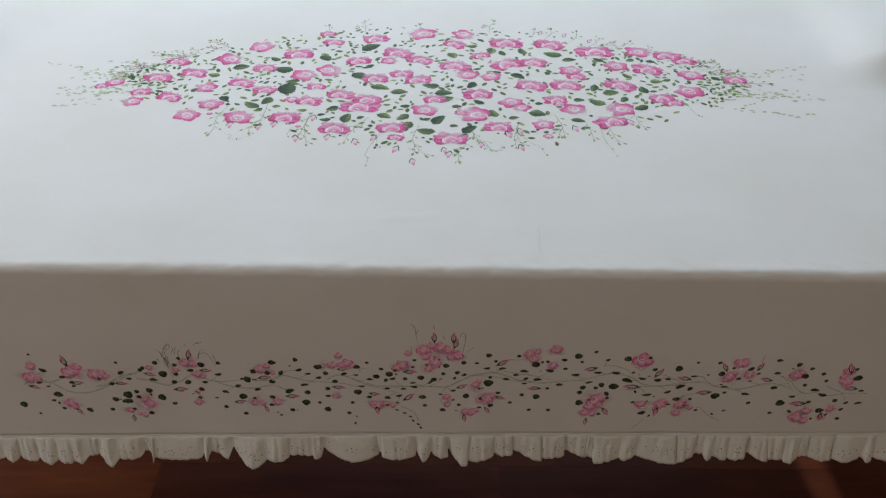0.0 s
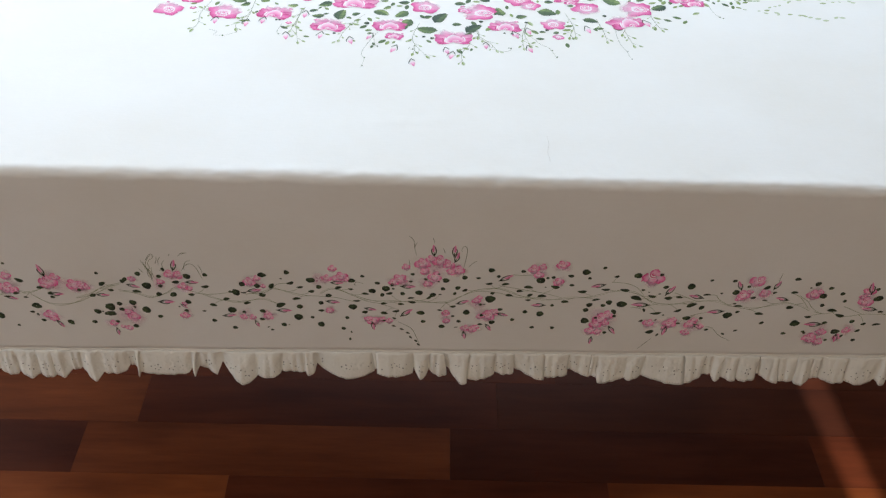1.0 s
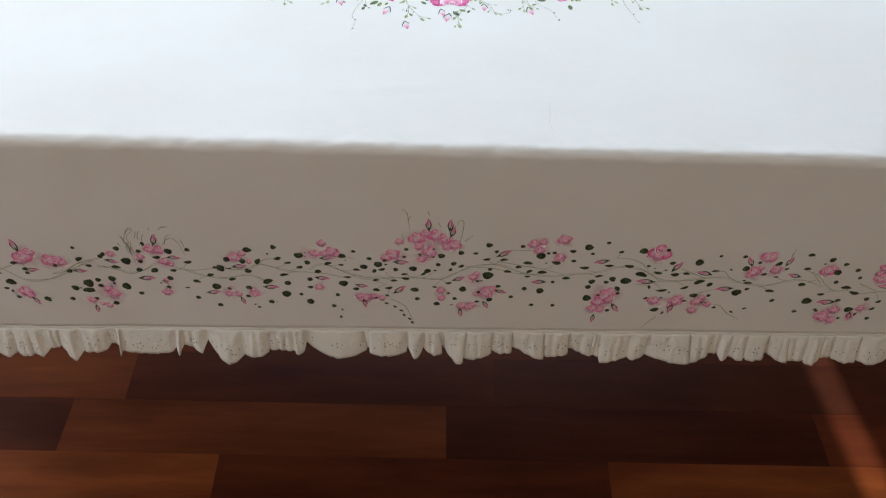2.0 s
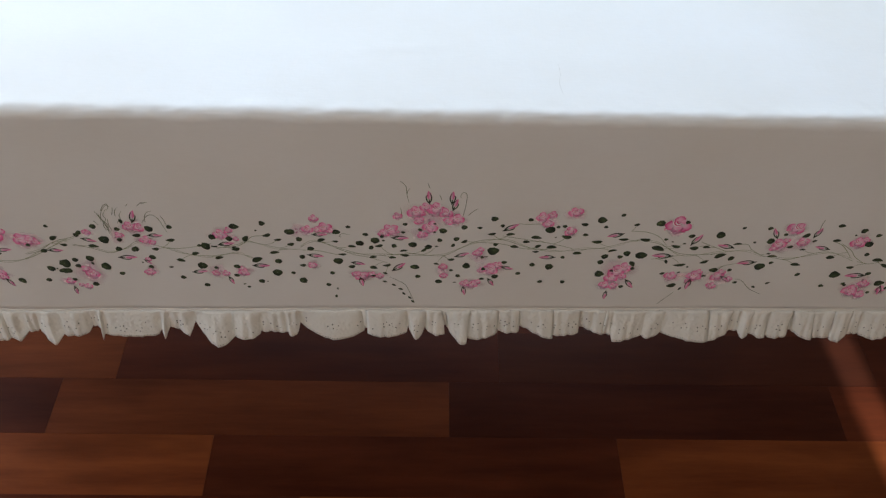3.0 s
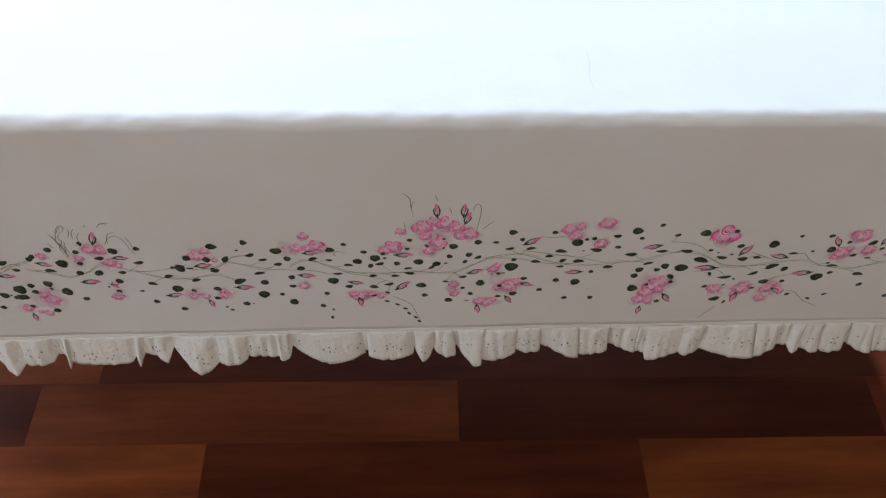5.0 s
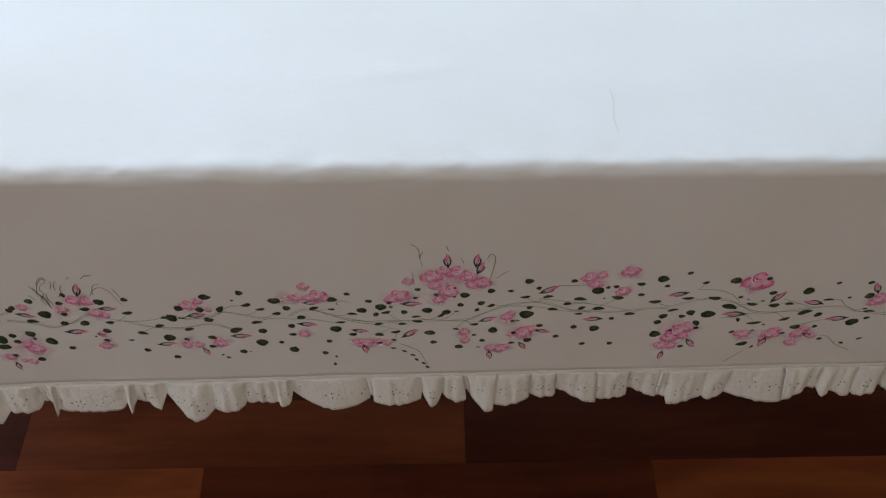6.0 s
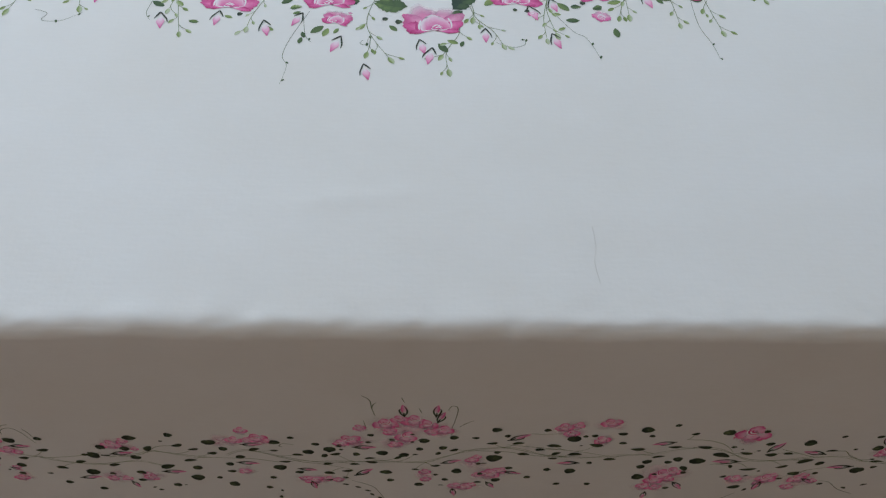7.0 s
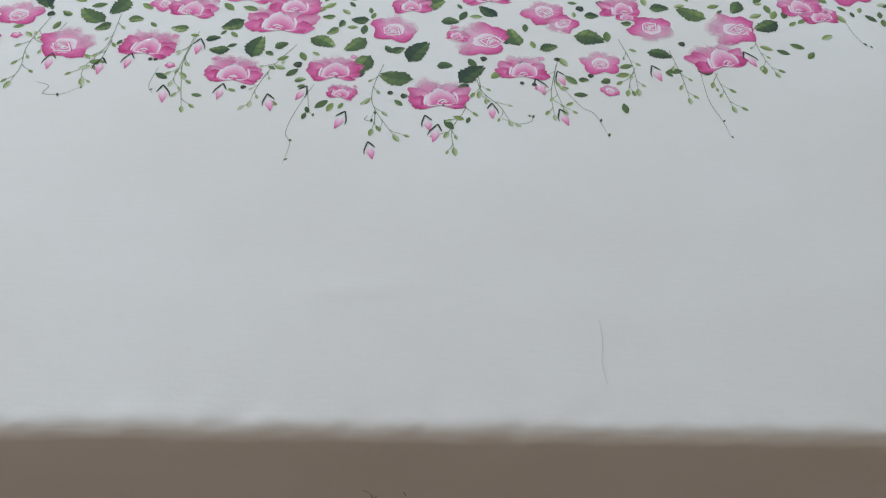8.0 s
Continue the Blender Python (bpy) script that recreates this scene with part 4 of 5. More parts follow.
BORDER_BUDS_B = [
    (34, 580, 14.8, 22), (37, 526, 13, -82), (64, 540, 12.8, -59), (79, 562, 13.1, -15), (79, 619, 16.6, 32), (116, 578, 15.5, -180),
    (178, 610, 15.7, -164), (182, 523, 12.4, -93), (204, 541, 15.2, -54), (228, 583, 19.6, -180), (258, 607, 16.3, 59), (263, 542, 14.9, -97),
    (287, 598, 16.6, 167), (299, 551, 12.1, -36), (313, 575, 18.1, -172), (331, 617, 14.3, 114), (371, 619, 13.8, 69), (381, 598, 14.8, 167),
    (426, 560, 20.1, -178), (459, 538, 13.9, -84), (474, 618, 17.6, 104), (481, 586, 16.8, 175),
]
BORDER_BUDS = BORDER_BUDS_A + BORDER_BUDS_B
BORDER_ROSES_A = [
    (-464, 585, 15), (-460, 603, 10), (-457, 582, 9), (-428, 543, 13), (-425, 537, 8), (-421, 591, 9), (-417, 596, 16), (-408, 603, 11),
    (-390, 592, 15), (-384, 589, 9), (-381, 593, 9), (-378, 589, 8), (-360, 532, 8), (-351, 526, 5), (-344, 524, 7), (-340, 550, 8), (-335, 543, 12),
    (-325, 603, 7), (-295, 600, 7), (-283, 612, 11), (-277, 547, 9), (-275, 611, 10), (-274, 566, 5), (-271, 594, 9), (-265, 590, 6), (-211, 547, 7),
    (-201, 547, 7), (-199, 603, 11), (-190, 609, 7), (-185, 554, 6), (-184, 597, 5), (-183, 549, 9),
]
BORDER_ROSES_B = [
    (-115, 612, 9), (-114, 561, 8), (-108, 627, 8), (-106, 612, 7), (-99, 615, 12), (-93, 611, 7), (-72, 549, 7), (-66, 547, 12), (-56, 549, 8),
    (-48, 547, 7), (-43, 608, 9), (-36, 613, 14), (-29, 632, 8), (-12, 637, 13), (-9, 626, 9), (-6, 607, 8), (-2, 644, 10), (2, 618, 13),
    (7, 642, 14), (15, 562, 8), (16, 549, 7), (16, 637, 11), (19, 626, 8), (27, 629, 12), (38, 538, 9), (45, 537, 10), (48, 583, 8), (50, 541, 6),
    (51, 588, 6), (53, 558, 7), (62, 560, 14), (69, 566, 9),
]
BORDER_ROSES_C = [
    (107, 633, 11), (113, 624, 9), (116, 636, 8), (135, 615, 10), (137, 640, 11), (179, 539, 10), (184, 549, 11), (188, 538, 8), (188, 559, 15),
    (194, 553, 8), (195, 565, 12), (236, 625, 19), (243, 555, 10), (262, 547, 6), (266, 555, 13), (270, 561, 7), (287, 541, 8), (290, 555, 11),
    (293, 561, 7), (302, 551, 7), (335, 597, 7), (338, 602, 13), (344, 607, 6), (349, 624, 14), (360, 606, 10), (414, 606, 12), (420, 610, 7),
    (430, 538, 13), (432, 534, 8), (440, 548, 9), (441, 532, 10), (460, 541, 8),
]
BORDER_ROSES_D = [
    (467, 552, 8), (469, 604, 7), (473, 613, 11), (474, 597, 13),
]
BORDER_ROSES = BORDER_ROSES_A + BORDER_ROSES_B + BORDER_ROSES_C + BORDER_ROSES_D
BORDER_WASHES_A = [
    (-464, 586, 16, 11), (-459, 604, 6, 9), (-429, 542, 14, 10), (-412, 596, 14, 16), (-389, 591, 14, 12), (-379, 591, 10, 11), (-361, 531, 10, 7),
    (-337, 545, 16, 19), (-324, 603, 6, 5), (-297, 597, 7, 11), (-280, 610, 13, 11), (-274, 550, 7, 8), (-271, 592, 11, 8), (-209, 550, 10, 10),
    (-196, 603, 14, 10), (-183, 551, 10, 8), (-123, 610, 10, 10), (-113, 562, 7, 7), (-100, 612, 14, 7), (-62, 548, 19, 8), (-34, 610, 16, 9),
    (-6, 608, 12, 9), (1, 632, 24, 18), (15, 558, 7, 11),
]
BORDER_WASHES_B = [
    (26, 628, 10, 11), (43, 537, 13, 9), (49, 579, 10, 11), (61, 560, 16, 11), (112, 630, 12, 13), (136, 615, 8, 7), (137, 638, 11, 9),
    (183, 539, 13, 9), (189, 557, 18, 20), (236, 623, 13, 12), (245, 553, 11, 9), (266, 556, 13, 9), (288, 541, 8, 6), (291, 554, 13, 12),
    (340, 600, 13, 11), (348, 623, 12, 9), (359, 604, 11, 10), (416, 607, 11, 11), (429, 539, 11, 11), (434, 535, 12, 9), (438, 549, 11, 10),
    (460, 538, 6, 7), (469, 553, 8, 10), (474, 601, 10, 15),
]
BORDER_WASHES = BORDER_WASHES_A + BORDER_WASHES_B
VINES_A = [
    [(-475, 574), (-461, 582), (-444, 577), (-426, 585), (-417, 587)],
    [(-441, 575), (-423, 562), (-398, 563), (-377, 573), (-354, 589), (-346, 592)],
    [(-392, 571), (-377, 576), (-360, 589), (-340, 596), (-330, 602)],
    [(-343, 586), (-323, 579), (-309, 574), (-292, 582), (-281, 591), (-263, 596)],
    [(-267, 588), (-251, 582), (-230, 584), (-209, 590)],
    [(-253, 582), (-237, 575), (-212, 572), (-186, 576), (-171, 568)],
    [(-205, 584), (-184, 587), (-175, 593), (-163, 591), (-144, 585), (-124, 583)],
    [(-177, 591), (-169, 600), (-159, 602), (-154, 604)],
    [(-124, 583), (-106, 582), (-88, 577), (-78, 578)],
]
VINES_B = [
    [(-123, 587), (-110, 595), (-95, 591), (-78, 583), (-58, 577), (-37, 578), (-16, 580), (4, 578), (17, 579), (30, 588), (44, 598), (59, 602), (74, 601), (95, 592), (114, 589), (132, 587), (152, 590), (172, 593), (191, 601), (203, 603)],
    [(-95, 590), (-73, 578), (-58, 574), (-37, 565)],
    [(14, 579), (22, 572)],
    [(47, 598), (70, 596), (91, 590), (114, 588)],
    [(71, 607), (95, 602), (120, 597), (142, 590)],
    [(85, 624), (95, 623), (110, 624)],
    [(193, 616), (208, 615), (221, 609), (230, 598)],
    [(200, 604), (222, 600), (245, 587), (271, 586), (290, 590), (310, 593), (325, 586)],
]
VINES_C = [
    [(219, 578), (233, 581), (248, 585)],
    [(263, 603), (278, 596), (291, 590)],
    [(288, 564), (293, 570), (305, 574)],
    [(298, 600), (308, 601), (314, 594), (326, 586)],
    [(325, 586), (350, 581), (364, 585), (378, 591), (393, 592), (417, 581)],
    [(390, 607), (401, 601), (414, 585)],
    [(399, 604), (411, 595), (418, 586), (429, 578)],
    [(422, 580), (435, 577), (447, 581)],
    [(449, 574), (462, 574), (479, 578), (503, 578)],
    [(453, 589), (476, 578)],
]
VINES = VINES_A + VINES_B + VINES_C
TENDRILS_A = [
    [(-314, 619), (-311, 613)],
    [(-303, 601), (-304, 612), (-306, 623), (-303, 632), (-298, 639), (-294, 638)],
    [(-303, 606), (-302, 614), (-305, 620)],
    [(-302, 603), (-304, 616), (-308, 626), (-310, 632)],
    [(-295, 627), (-293, 632), (-292, 637)],
    [(-292, 616), (-290, 621)],
    [(-279, 639), (-277, 642)],
    [(-269, 617), (-264, 625), (-258, 628), (-253, 623), (-250, 612), (-248, 604)],
    [(-265, 642), (-261, 644), (-258, 644)],
    [(-83, 602), (-85, 603), (-82, 607), (-75, 605)],
    [(-38, 545), (-30, 540), (-22, 533), (-17, 519), (-13, 506)],
    [(-26, 628), (-25, 635), (-26, 643)],
    [(-26, 676), (-21, 670), (-20, 660), (-18, 649)],
]
TENDRILS_B = [
    [(-20, 659), (-19, 664), (-17, 667)],
    [(-1, 674), (1, 667)],
    [(12, 653), (10, 660)],
    [(32, 622), (34, 631)],
    [(32, 632), (34, 645), (35, 657), (34, 662), (31, 663), (29, 658), (30, 656)],
    [(37, 634), (42, 640), (46, 643)],
    [(238, 511), (247, 524), (251, 530)],
    [(341, 529), (327, 537), (316, 549), (308, 551)],
    [(371, 622), (371, 630), (372, 636)],
]
CURLS = [
    [(-305, 606), (-306, 614), (-302, 621), (-303, 627), (-299, 634)],
    [(-304, 632), (-300, 639), (-296, 641), (-296, 636), (-299, 633)],
    [(-300, 606), (-301, 615), (-300, 622)],
    [(-308, 629), (-307, 625), (-307, 618)],
    [(-292, 625), (-291, 632), (-288, 637)],
    [(-269, 639), (-264, 644), (-261, 642)],
    [(-266, 618), (-265, 625), (-262, 631), (-257, 633)],
    [(-250, 627), (-248, 621), (-247, 614)],
    [(-288, 621), (-288, 627), (-285, 632)],
]
TENDRILS = CURLS + TENDRILS_A + TENDRILS_B
FRONT_ROSES_A = [
    (-310, 350, 36, 2, 6, 0, -0.35), (-305, 323, 9, 2, 0, 0, 0), (-264, 316, 44, 2, -12, -0.1, -0.35), (-203, 318, 41, 1, -6, -0.1, -0.3),
    (-201, 366, 22, 2, -10, 0, -0.2), (-183, 293, 8, 2, 0, 0, 0), (-177, 364, 37, 1, -8, -0.2, -0.4), (-135, 291, 41, 1, 0, 0.05, -0.4),
    (-107, 352, 51, 1, 0, -0.1, -0.35), (-98, 372, 40, 1, 0, 0, -0.2), (-62, 296, 39, 1, 4, 0.05, -0.4), (-54, 270, 22, 1, -8, -0.1, -0.1),
    (-18, 343, 40, 2, 170, 0.1, 0.25), (-6, 375, 32, 1, 0, 0, -0.3),
]
FRONT_ROSES_B = [
    (16, 270, 43, 1, 6, 0.2, -0.3), (31, 337, 18, 1, -20, 0, 0), (46, 333, 48, 2, 6, 0.45, -0.2), (79, 302, 38, 1, 0, 0.1, -0.5),
    (91, 279, 8, 2, 0, 0, 0), (100, 368, 37, 2, 10, 0, -0.1), (112, 353, 28, 2, 20, 0.3, 0.1), (139, 309, 33, 2, 5, 0, -0.25),
    (143, 278, 15, 2, -30, 0.1, -0.3), (161, 379, 34, 1, 5, 0.3, -0.2), (166, 367, 18, 1, 0, 0, 0), (184, 350, 38, 2, 10, -0.05, 0.2),
    (229, 320, 44, 1, 14, 0.4, -0.2), (246, 353, 45, 2, 8, 0.4, -0.1),
]
FRONT_ROSES_C = [
    (310, 388, 37, 1, 12, -0.2, -0.2), (323, 375, 31, 1, 10, 0.2, -0.2), (334, 378, 10, 2, 0, 0, 0),
]
FRONT_ROSES = FRONT_ROSES_A + FRONT_ROSES_B + FRONT_ROSES_C
BACK_ROSES_A = [
    (-472, 397, 16), (-456, 409, 26), (-418, 353, 28), (-413, 382, 25), (-399, 427, 34), (-383, 478, 30), (-368, 369, 30), (-352, 443, 34),
    (-335, 319, 34), (-327, 397, 30), (-310, 487, 38), (-278, 414, 32), (-270, 533, 38), (-254, 461, 30), (-244, 394, 28), (-211, 510, 39),
    (-193, 440, 37), (-176, 582, 21), (-173, 407, 24), (-163, 553, 28), (-158, 455, 38), (-135, 385, 33), (-120, 490, 32), (-100, 568, 35),
    (-91, 434, 32), (-74, 490, 25), (-63, 519, 38), (-54, 450, 29), (-30, 587, 44), (-30, 433, 34),
]
BACK_ROSES_B = [
    (-28, 497, 34), (23, 480, 38), (25, 552, 31), (38, 586, 36), (39, 449, 33), (54, 393, 36), (61, 514, 26), (74, 445, 29), (98, 488, 42),
    (102, 561, 44), (131, 421, 37), (140, 494, 35), (169, 557, 40), (181, 423, 37), (192, 468, 33), (198, 450, 25), (234, 536, 48), (260, 425, 37),
    (261, 485, 35), (303, 534, 40), (306, 477, 38), (344, 524, 36), (353, 408, 40), (366, 459, 35), (366, 507, 31), (427, 447, 29),
]
BACK_ROSES = BACK_ROSES_A + BACK_ROSES_B
FRONT_LEAVES_A = [
    (-286, 349, 6, 3), (-273, 350, 9.1, -35), (-252, 348, 24.9, -36), (-242, 336, 12.8, 36), (-235, 362, 21, 64), (-220, 345, 11.2, 2),
    (-199, 299, 3.3, 2), (-195, 299, 3.3, 2), (-188, 316, 6, 34), (-183, 336, 12.9, 2), (-157, 324, 11, 18), (-149, 312, 14.4, 2),
    (-143, 343, 18, 34), (-126, 271, 4.1, 2), (-122, 315, 23.6, 77), (-112, 309, 7.1, -37), (-104, 318, 10.7, 33), (-89, 297, 6.6, 32),
    (-86, 280, 8.3, 17), (-74, 324, 19.9, -26), (-70, 355, 9.7, 3), (-66, 338, 11, 46), (-60, 347, 8.9, 74), (-47, 323, 19.8, 45),
]
FRONT_LEAVES_B = [
    (-45, 352, 13.3, 2), (-43, 289, 9.2, 2), (-42, 300, 23.8, 55), (-21, 317, 9.7, -50), (-20, 290, 8.4, 2), (-19, 269, 4.1, 2), (-15, 316, 10.2, 31),
    (-14, 286, 23.7, -10), (-9, 266, 4.9, 2), (0, 314, 25.7, 58), (10, 373, 21, 32), (20, 300, 11, 2), (24, 353, 13.4, 2), (34, 277, 10.9, 30),
    (40, 290, 25.1, 44), (50, 309, 5.2, 2), (56, 367, 17.5, -42), (68, 330, 5.3, 2), (75, 335, 19.6, -72), (78, 283, 3.4, 2), (87, 282, 3.8, 2),
    (100, 324, 13.8, 17), (106, 311, 4.3, 2), (124, 288, 7.6, 2),
]
FRONT_LEAVES_C = [
    (129, 374, 6.3, 31), (130, 293, 4.3, 2), (132, 337, 22.8, -13), (137, 365, 10.9, 3), (141, 288, 7.7, 29), (146, 382, 7.4, 3), (165, 357, 8.2, 2),
    (185, 320, 17.9, -16), (193, 377, 14.8, 3), (205, 333, 5.4, 2), (219, 302, 11.3, 2), (220, 371, 23.6, -31), (257, 382, 16.5, 61),
    (278, 359, 21, 28),
]
FRONT_LEAVES = FRONT_LEAVES_A + FRONT_LEAVES_B + FRONT_LEAVES_C
BACK_LEAVES_A = [
    (-439, 424, 13), (-340, 388, 12), (-322, 435, 15), (-295, 365, 15), (-290, 460, 21), (-242, 489, 15), (-224, 456, 23), (-211, 396, 30),
    (-207, 421, 18), (-171, 496, 19), (-116, 439, 24), (-106, 533, 29), (-102, 470, 12), (-85, 405, 24), (-57, 392, 21), (-10, 413, 21), (5, 391, 21),
    (18, 512, 17), (46, 418, 18), (49, 545, 16), (62, 566, 12), (77, 530, 19), (84, 458, 12), (95, 521, 15), (112, 447, 20), (126, 528, 19),
    (158, 457, 12), (172, 520, 24), (192, 501, 19), (219, 415, 18),
]
BACK_LEAVES_B = [
    (238, 503, 15), (240, 399, 20), (273, 452, 15), (285, 505, 12), (290, 409, 18), (311, 436, 16), (314, 500, 13), (328, 442, 12), (399, 448, 12),
]
BACK_LEAVES = BACK_LEAVES_A + BACK_LEAVES_B
FRONT_BUDS_A = [
    (-272, 292, -88), (-234, 288, -90), (-215, 295, -95), (-182, 260, -82), (-166, 313, -92), (-142, 264, -96), (-105, 254, -76), (-84, 265, -115),
    (-54, 238, -110), (-30, 209, -76), (9, 237, -76), (14, 227, -100), (55, 251, -90), (92, 278, -71), (107, 246, -72), (108, 288, -74),
    (181, 296, -74), (256, 315, -70),
]
FRONT_BUDS = FRONT_BUDS_A
FRONT_SPRIGS_A = [
    [(-285, 345), (-293, 311), (-291, 286), (-295, 267)],
    [(-232, 351), (-234, 314), (-245, 288), (-243, 272)],
    [(-168, 333), (-174, 297), (-171, 272), (-166, 246)],
    [(-171, 326), (-176, 290), (-179, 272)],
    [(-92, 320), (-108, 293), (-117, 268), (-119, 253)],
    [(-25, 300), (-32, 271), (-29, 251), (-13, 223)],
    [(-29, 251), (-29, 239), (-31, 228)],
    [(43, 293), (48, 273), (61, 257), (68, 240)],
    [(45, 290), (47, 279), (46, 269)],
    [(106, 308), (102, 283), (108, 253)],
    [(105, 305), (99, 273), (100, 247)],
    [(156, 337), (163, 307), (164, 276)],
    [(165, 304), (160, 291), (156, 275)],
    [(194, 325), (199, 294), (201, 268)],
]
FRONT_SPRIGS_B = [
    [(225, 300), (228, 281), (232, 260)],
    [(227, 300), (223, 292), (221, 286)],
    [(263, 348), (266, 321), (273, 299)],
    [(32, 277), (36, 256), (26, 233), (28, 211)],
    [(29, 240), (25, 233), (22, 227)],
    [(-271, 339), (-281, 315), (-296, 324)],
    [(-232, 320), (-236, 294), (-245, 288)],
]
FRONT_SPRIGS = FRONT_SPRIGS_A + FRONT_SPRIGS_B
FRONT_TENDRILS_A = [
    [(-75, 276), (-86, 246), (-90, 226), (-86, 215), (-89, 196)],
    [(-79, 270), (-76, 249), (-71, 241)],
    [(62, 245), (74, 240), (83, 243), (83, 249), (80, 248)],
    [(109, 277), (120, 259), (128, 253), (133, 242), (137, 228)],
    [(214, 299), (215, 269), (221, 248), (224, 232)],
    [(-191, 290), (-194, 271), (-190, 262)],
    [(-275, 271), (-265, 267), (-267, 259), (-253, 259), (-240, 269)],
    [(342, 373), (345, 352), (350, 338), (354, 335)],
    [(-34, 245), (-36, 241), (-32, 240), (-30, 248)],
]
FRONT_TENDRILS = FRONT_TENDRILS_A


# the bouquet on the top
rng = random.Random(11)
for x, v, size, manner, turn, hx, hy in FRONT_ROSES:
    paint_rose(x / 1000, v / 1000, size / 1000 * (0.92 if manner == 1 else 1.0), radians(turn), rng, manner, hx, hy)
for x, v, size in BACK_ROSES:
    manner = rng.choice((1, 1, 2))
    paint_rose(x / 1000, v / 1000, size / 1000 * (1.08 if manner == 1 else 1.12), radians(rng.gauss(0, 12 if manner == 1 else 25)), rng, manner, rng.uniform(-0.35, 0.35), rng.uniform(-0.35, 0.0))
for x, v, size, ang in FRONT_LEAVES:
    if size < 7:
        paint_blob_leaf(x / 1000, v / 1000, size / 1000, radians(ang), 0.8, rng)
    else:
        paint_leaf(x / 1000, v / 1000, size / 1000, radians(ang) + rng.choice((0, math.pi)), rng, GREEN, rng.uniform(0.56, 0.74), 0.07)
for x, v, size in BACK_LEAVES:
    paint_leaf(x / 1000, v / 1000, size / 1000 * 1.12, rng.uniform(0, 6.28), rng, GREEN, rng.uniform(0.55, 0.8), 0.08)
for x, v, ang in FRONT_BUDS:
    paint_hanging_bud(x / 1000, v / 1000, rng.uniform(0.0105, 0.0125), radians(ang), rng)

stems, small = Brush(), Brush()
for points in FRONT_TENDRILS:
    wave = curve([(x / 1000, v / 1000) for x, v in points], 7)
    stems.line(wave, 0.00038, 0.15, 0.45, LIFT, 0.4)
    for k in range(len(wave) * 2 // 3, len(wave), 7):
        little_leaf(small, wave[k][0] + 0.001, wave[k][1], rng.uniform(0.0026, 0.004), rng.uniform(-2.4, -0.8), 0.1, LIFT + 0.00003)
for points in FRONT_SPRIGS:
    sprig(stems, small, [(x / 1000, v / 1000) for x, v in points], rng, rng.uniform(0.65, 0.95))
CX, CV, RX, RV = -0.005, 0.425, 0.445, 0.185


def reach(x):
    """Half the bouquet's depth at x: pointed at both ends."""
    return RV * max(0.0, 1 - (abs(x - CX) / RX) ** 1.9) ** 0.85


for k in range(46):      # sprigs along the back and the ends
    x = CX + RX * math.sin(rng.uniform(-1.5, 1.5)) * 0.98
    back = k % 3 > 0 or abs(x) > 0.30
    v = CV + reach(x) * (1 if back else -1) * 0.94
    if not back and -0.30 < x < 0.27:
        continue
    a = math.atan2((v - CV) * 2.2, (x - CX) * 1.0) + rng.gauss(0, 0.35)
    L = rng.uniform(0.025, 0.05)
    sprig(stems, small, [(x, v), (x + L * math.cos(a), v + L * math.sin(a))], rng, rng.uniform(0.35, 0.9))
    if k % 2:
        paint_hanging_bud(x + 0.6 * L * math.cos(a + 0.5), v + 0.6 * L * math.sin(a + 0.5), 0.010, a, rng)
for end in (-1, 1):      # long feathery tails at both points
    for k in range(14):
        v = CV - 0.012 + rng.gauss(0, 0.030)
        L = rng.uniform(0.05, 0.16)
        a = (0 if end > 0 else math.pi) + rng.gauss(0, 0.30)
        x = CX + end * (RX - 0.02 - rng.uniform(0, 0.05))
        d = 0.0
        while d < L:      # strings of pale dabs that thin out
            little_leaf(small, x + d * math.cos(a) + rng.gauss(0, 0.003), v + d * math.sin(a) + rng.gauss(0, 0.004), rng.uniform(0.004, 0.009), a + rng.gauss(0, 0.5), rng.uniform(0.55, 0.9) + 0.4 * d / L, LIFT + 0.00003)
            d += rng.uniform(0.006, 0.013)
taken = [(x / 1000, v / 1000, s / 2000) for x, v, s, *_ in FRONT_ROSES + BACK_ROSES + FRONT_LEAVES + BACK_LEAVES]
for k in range(1700):    # small leaves in the gaps between the roses
    x = CX + rng.uniform(-RX, RX)
    v = CV + rng.uniform(-1, 1) * reach(x) * 1.02
    if v < 0.36 and k % 3:
        continue      # sparser towards the front
    if all((x - a) ** 2 + ((v - b) * 1.15) ** 2 > (r * 0.98 + 0.0022) ** 2 for a, b, r in taken):
        s = rng.uniform(0.006, 0.0125)
        taken.append((x, v, s / 2))
        little_leaf(small, x, v, s, rng.uniform(0, 6.28), rng.uniform(0.05, 0.75), LIFT + 0.00004)
tagged(stems.done("fine_stalk_work", OLIVE, "thin painted green stalks"), kind="stuff")
tagged(small.done("fine_foliage", GREEN, "small painted green leaves and dots"), kind="stuff")

# the border on the drop
rng = random.Random(23)
stems, small = Brush(), Brush()


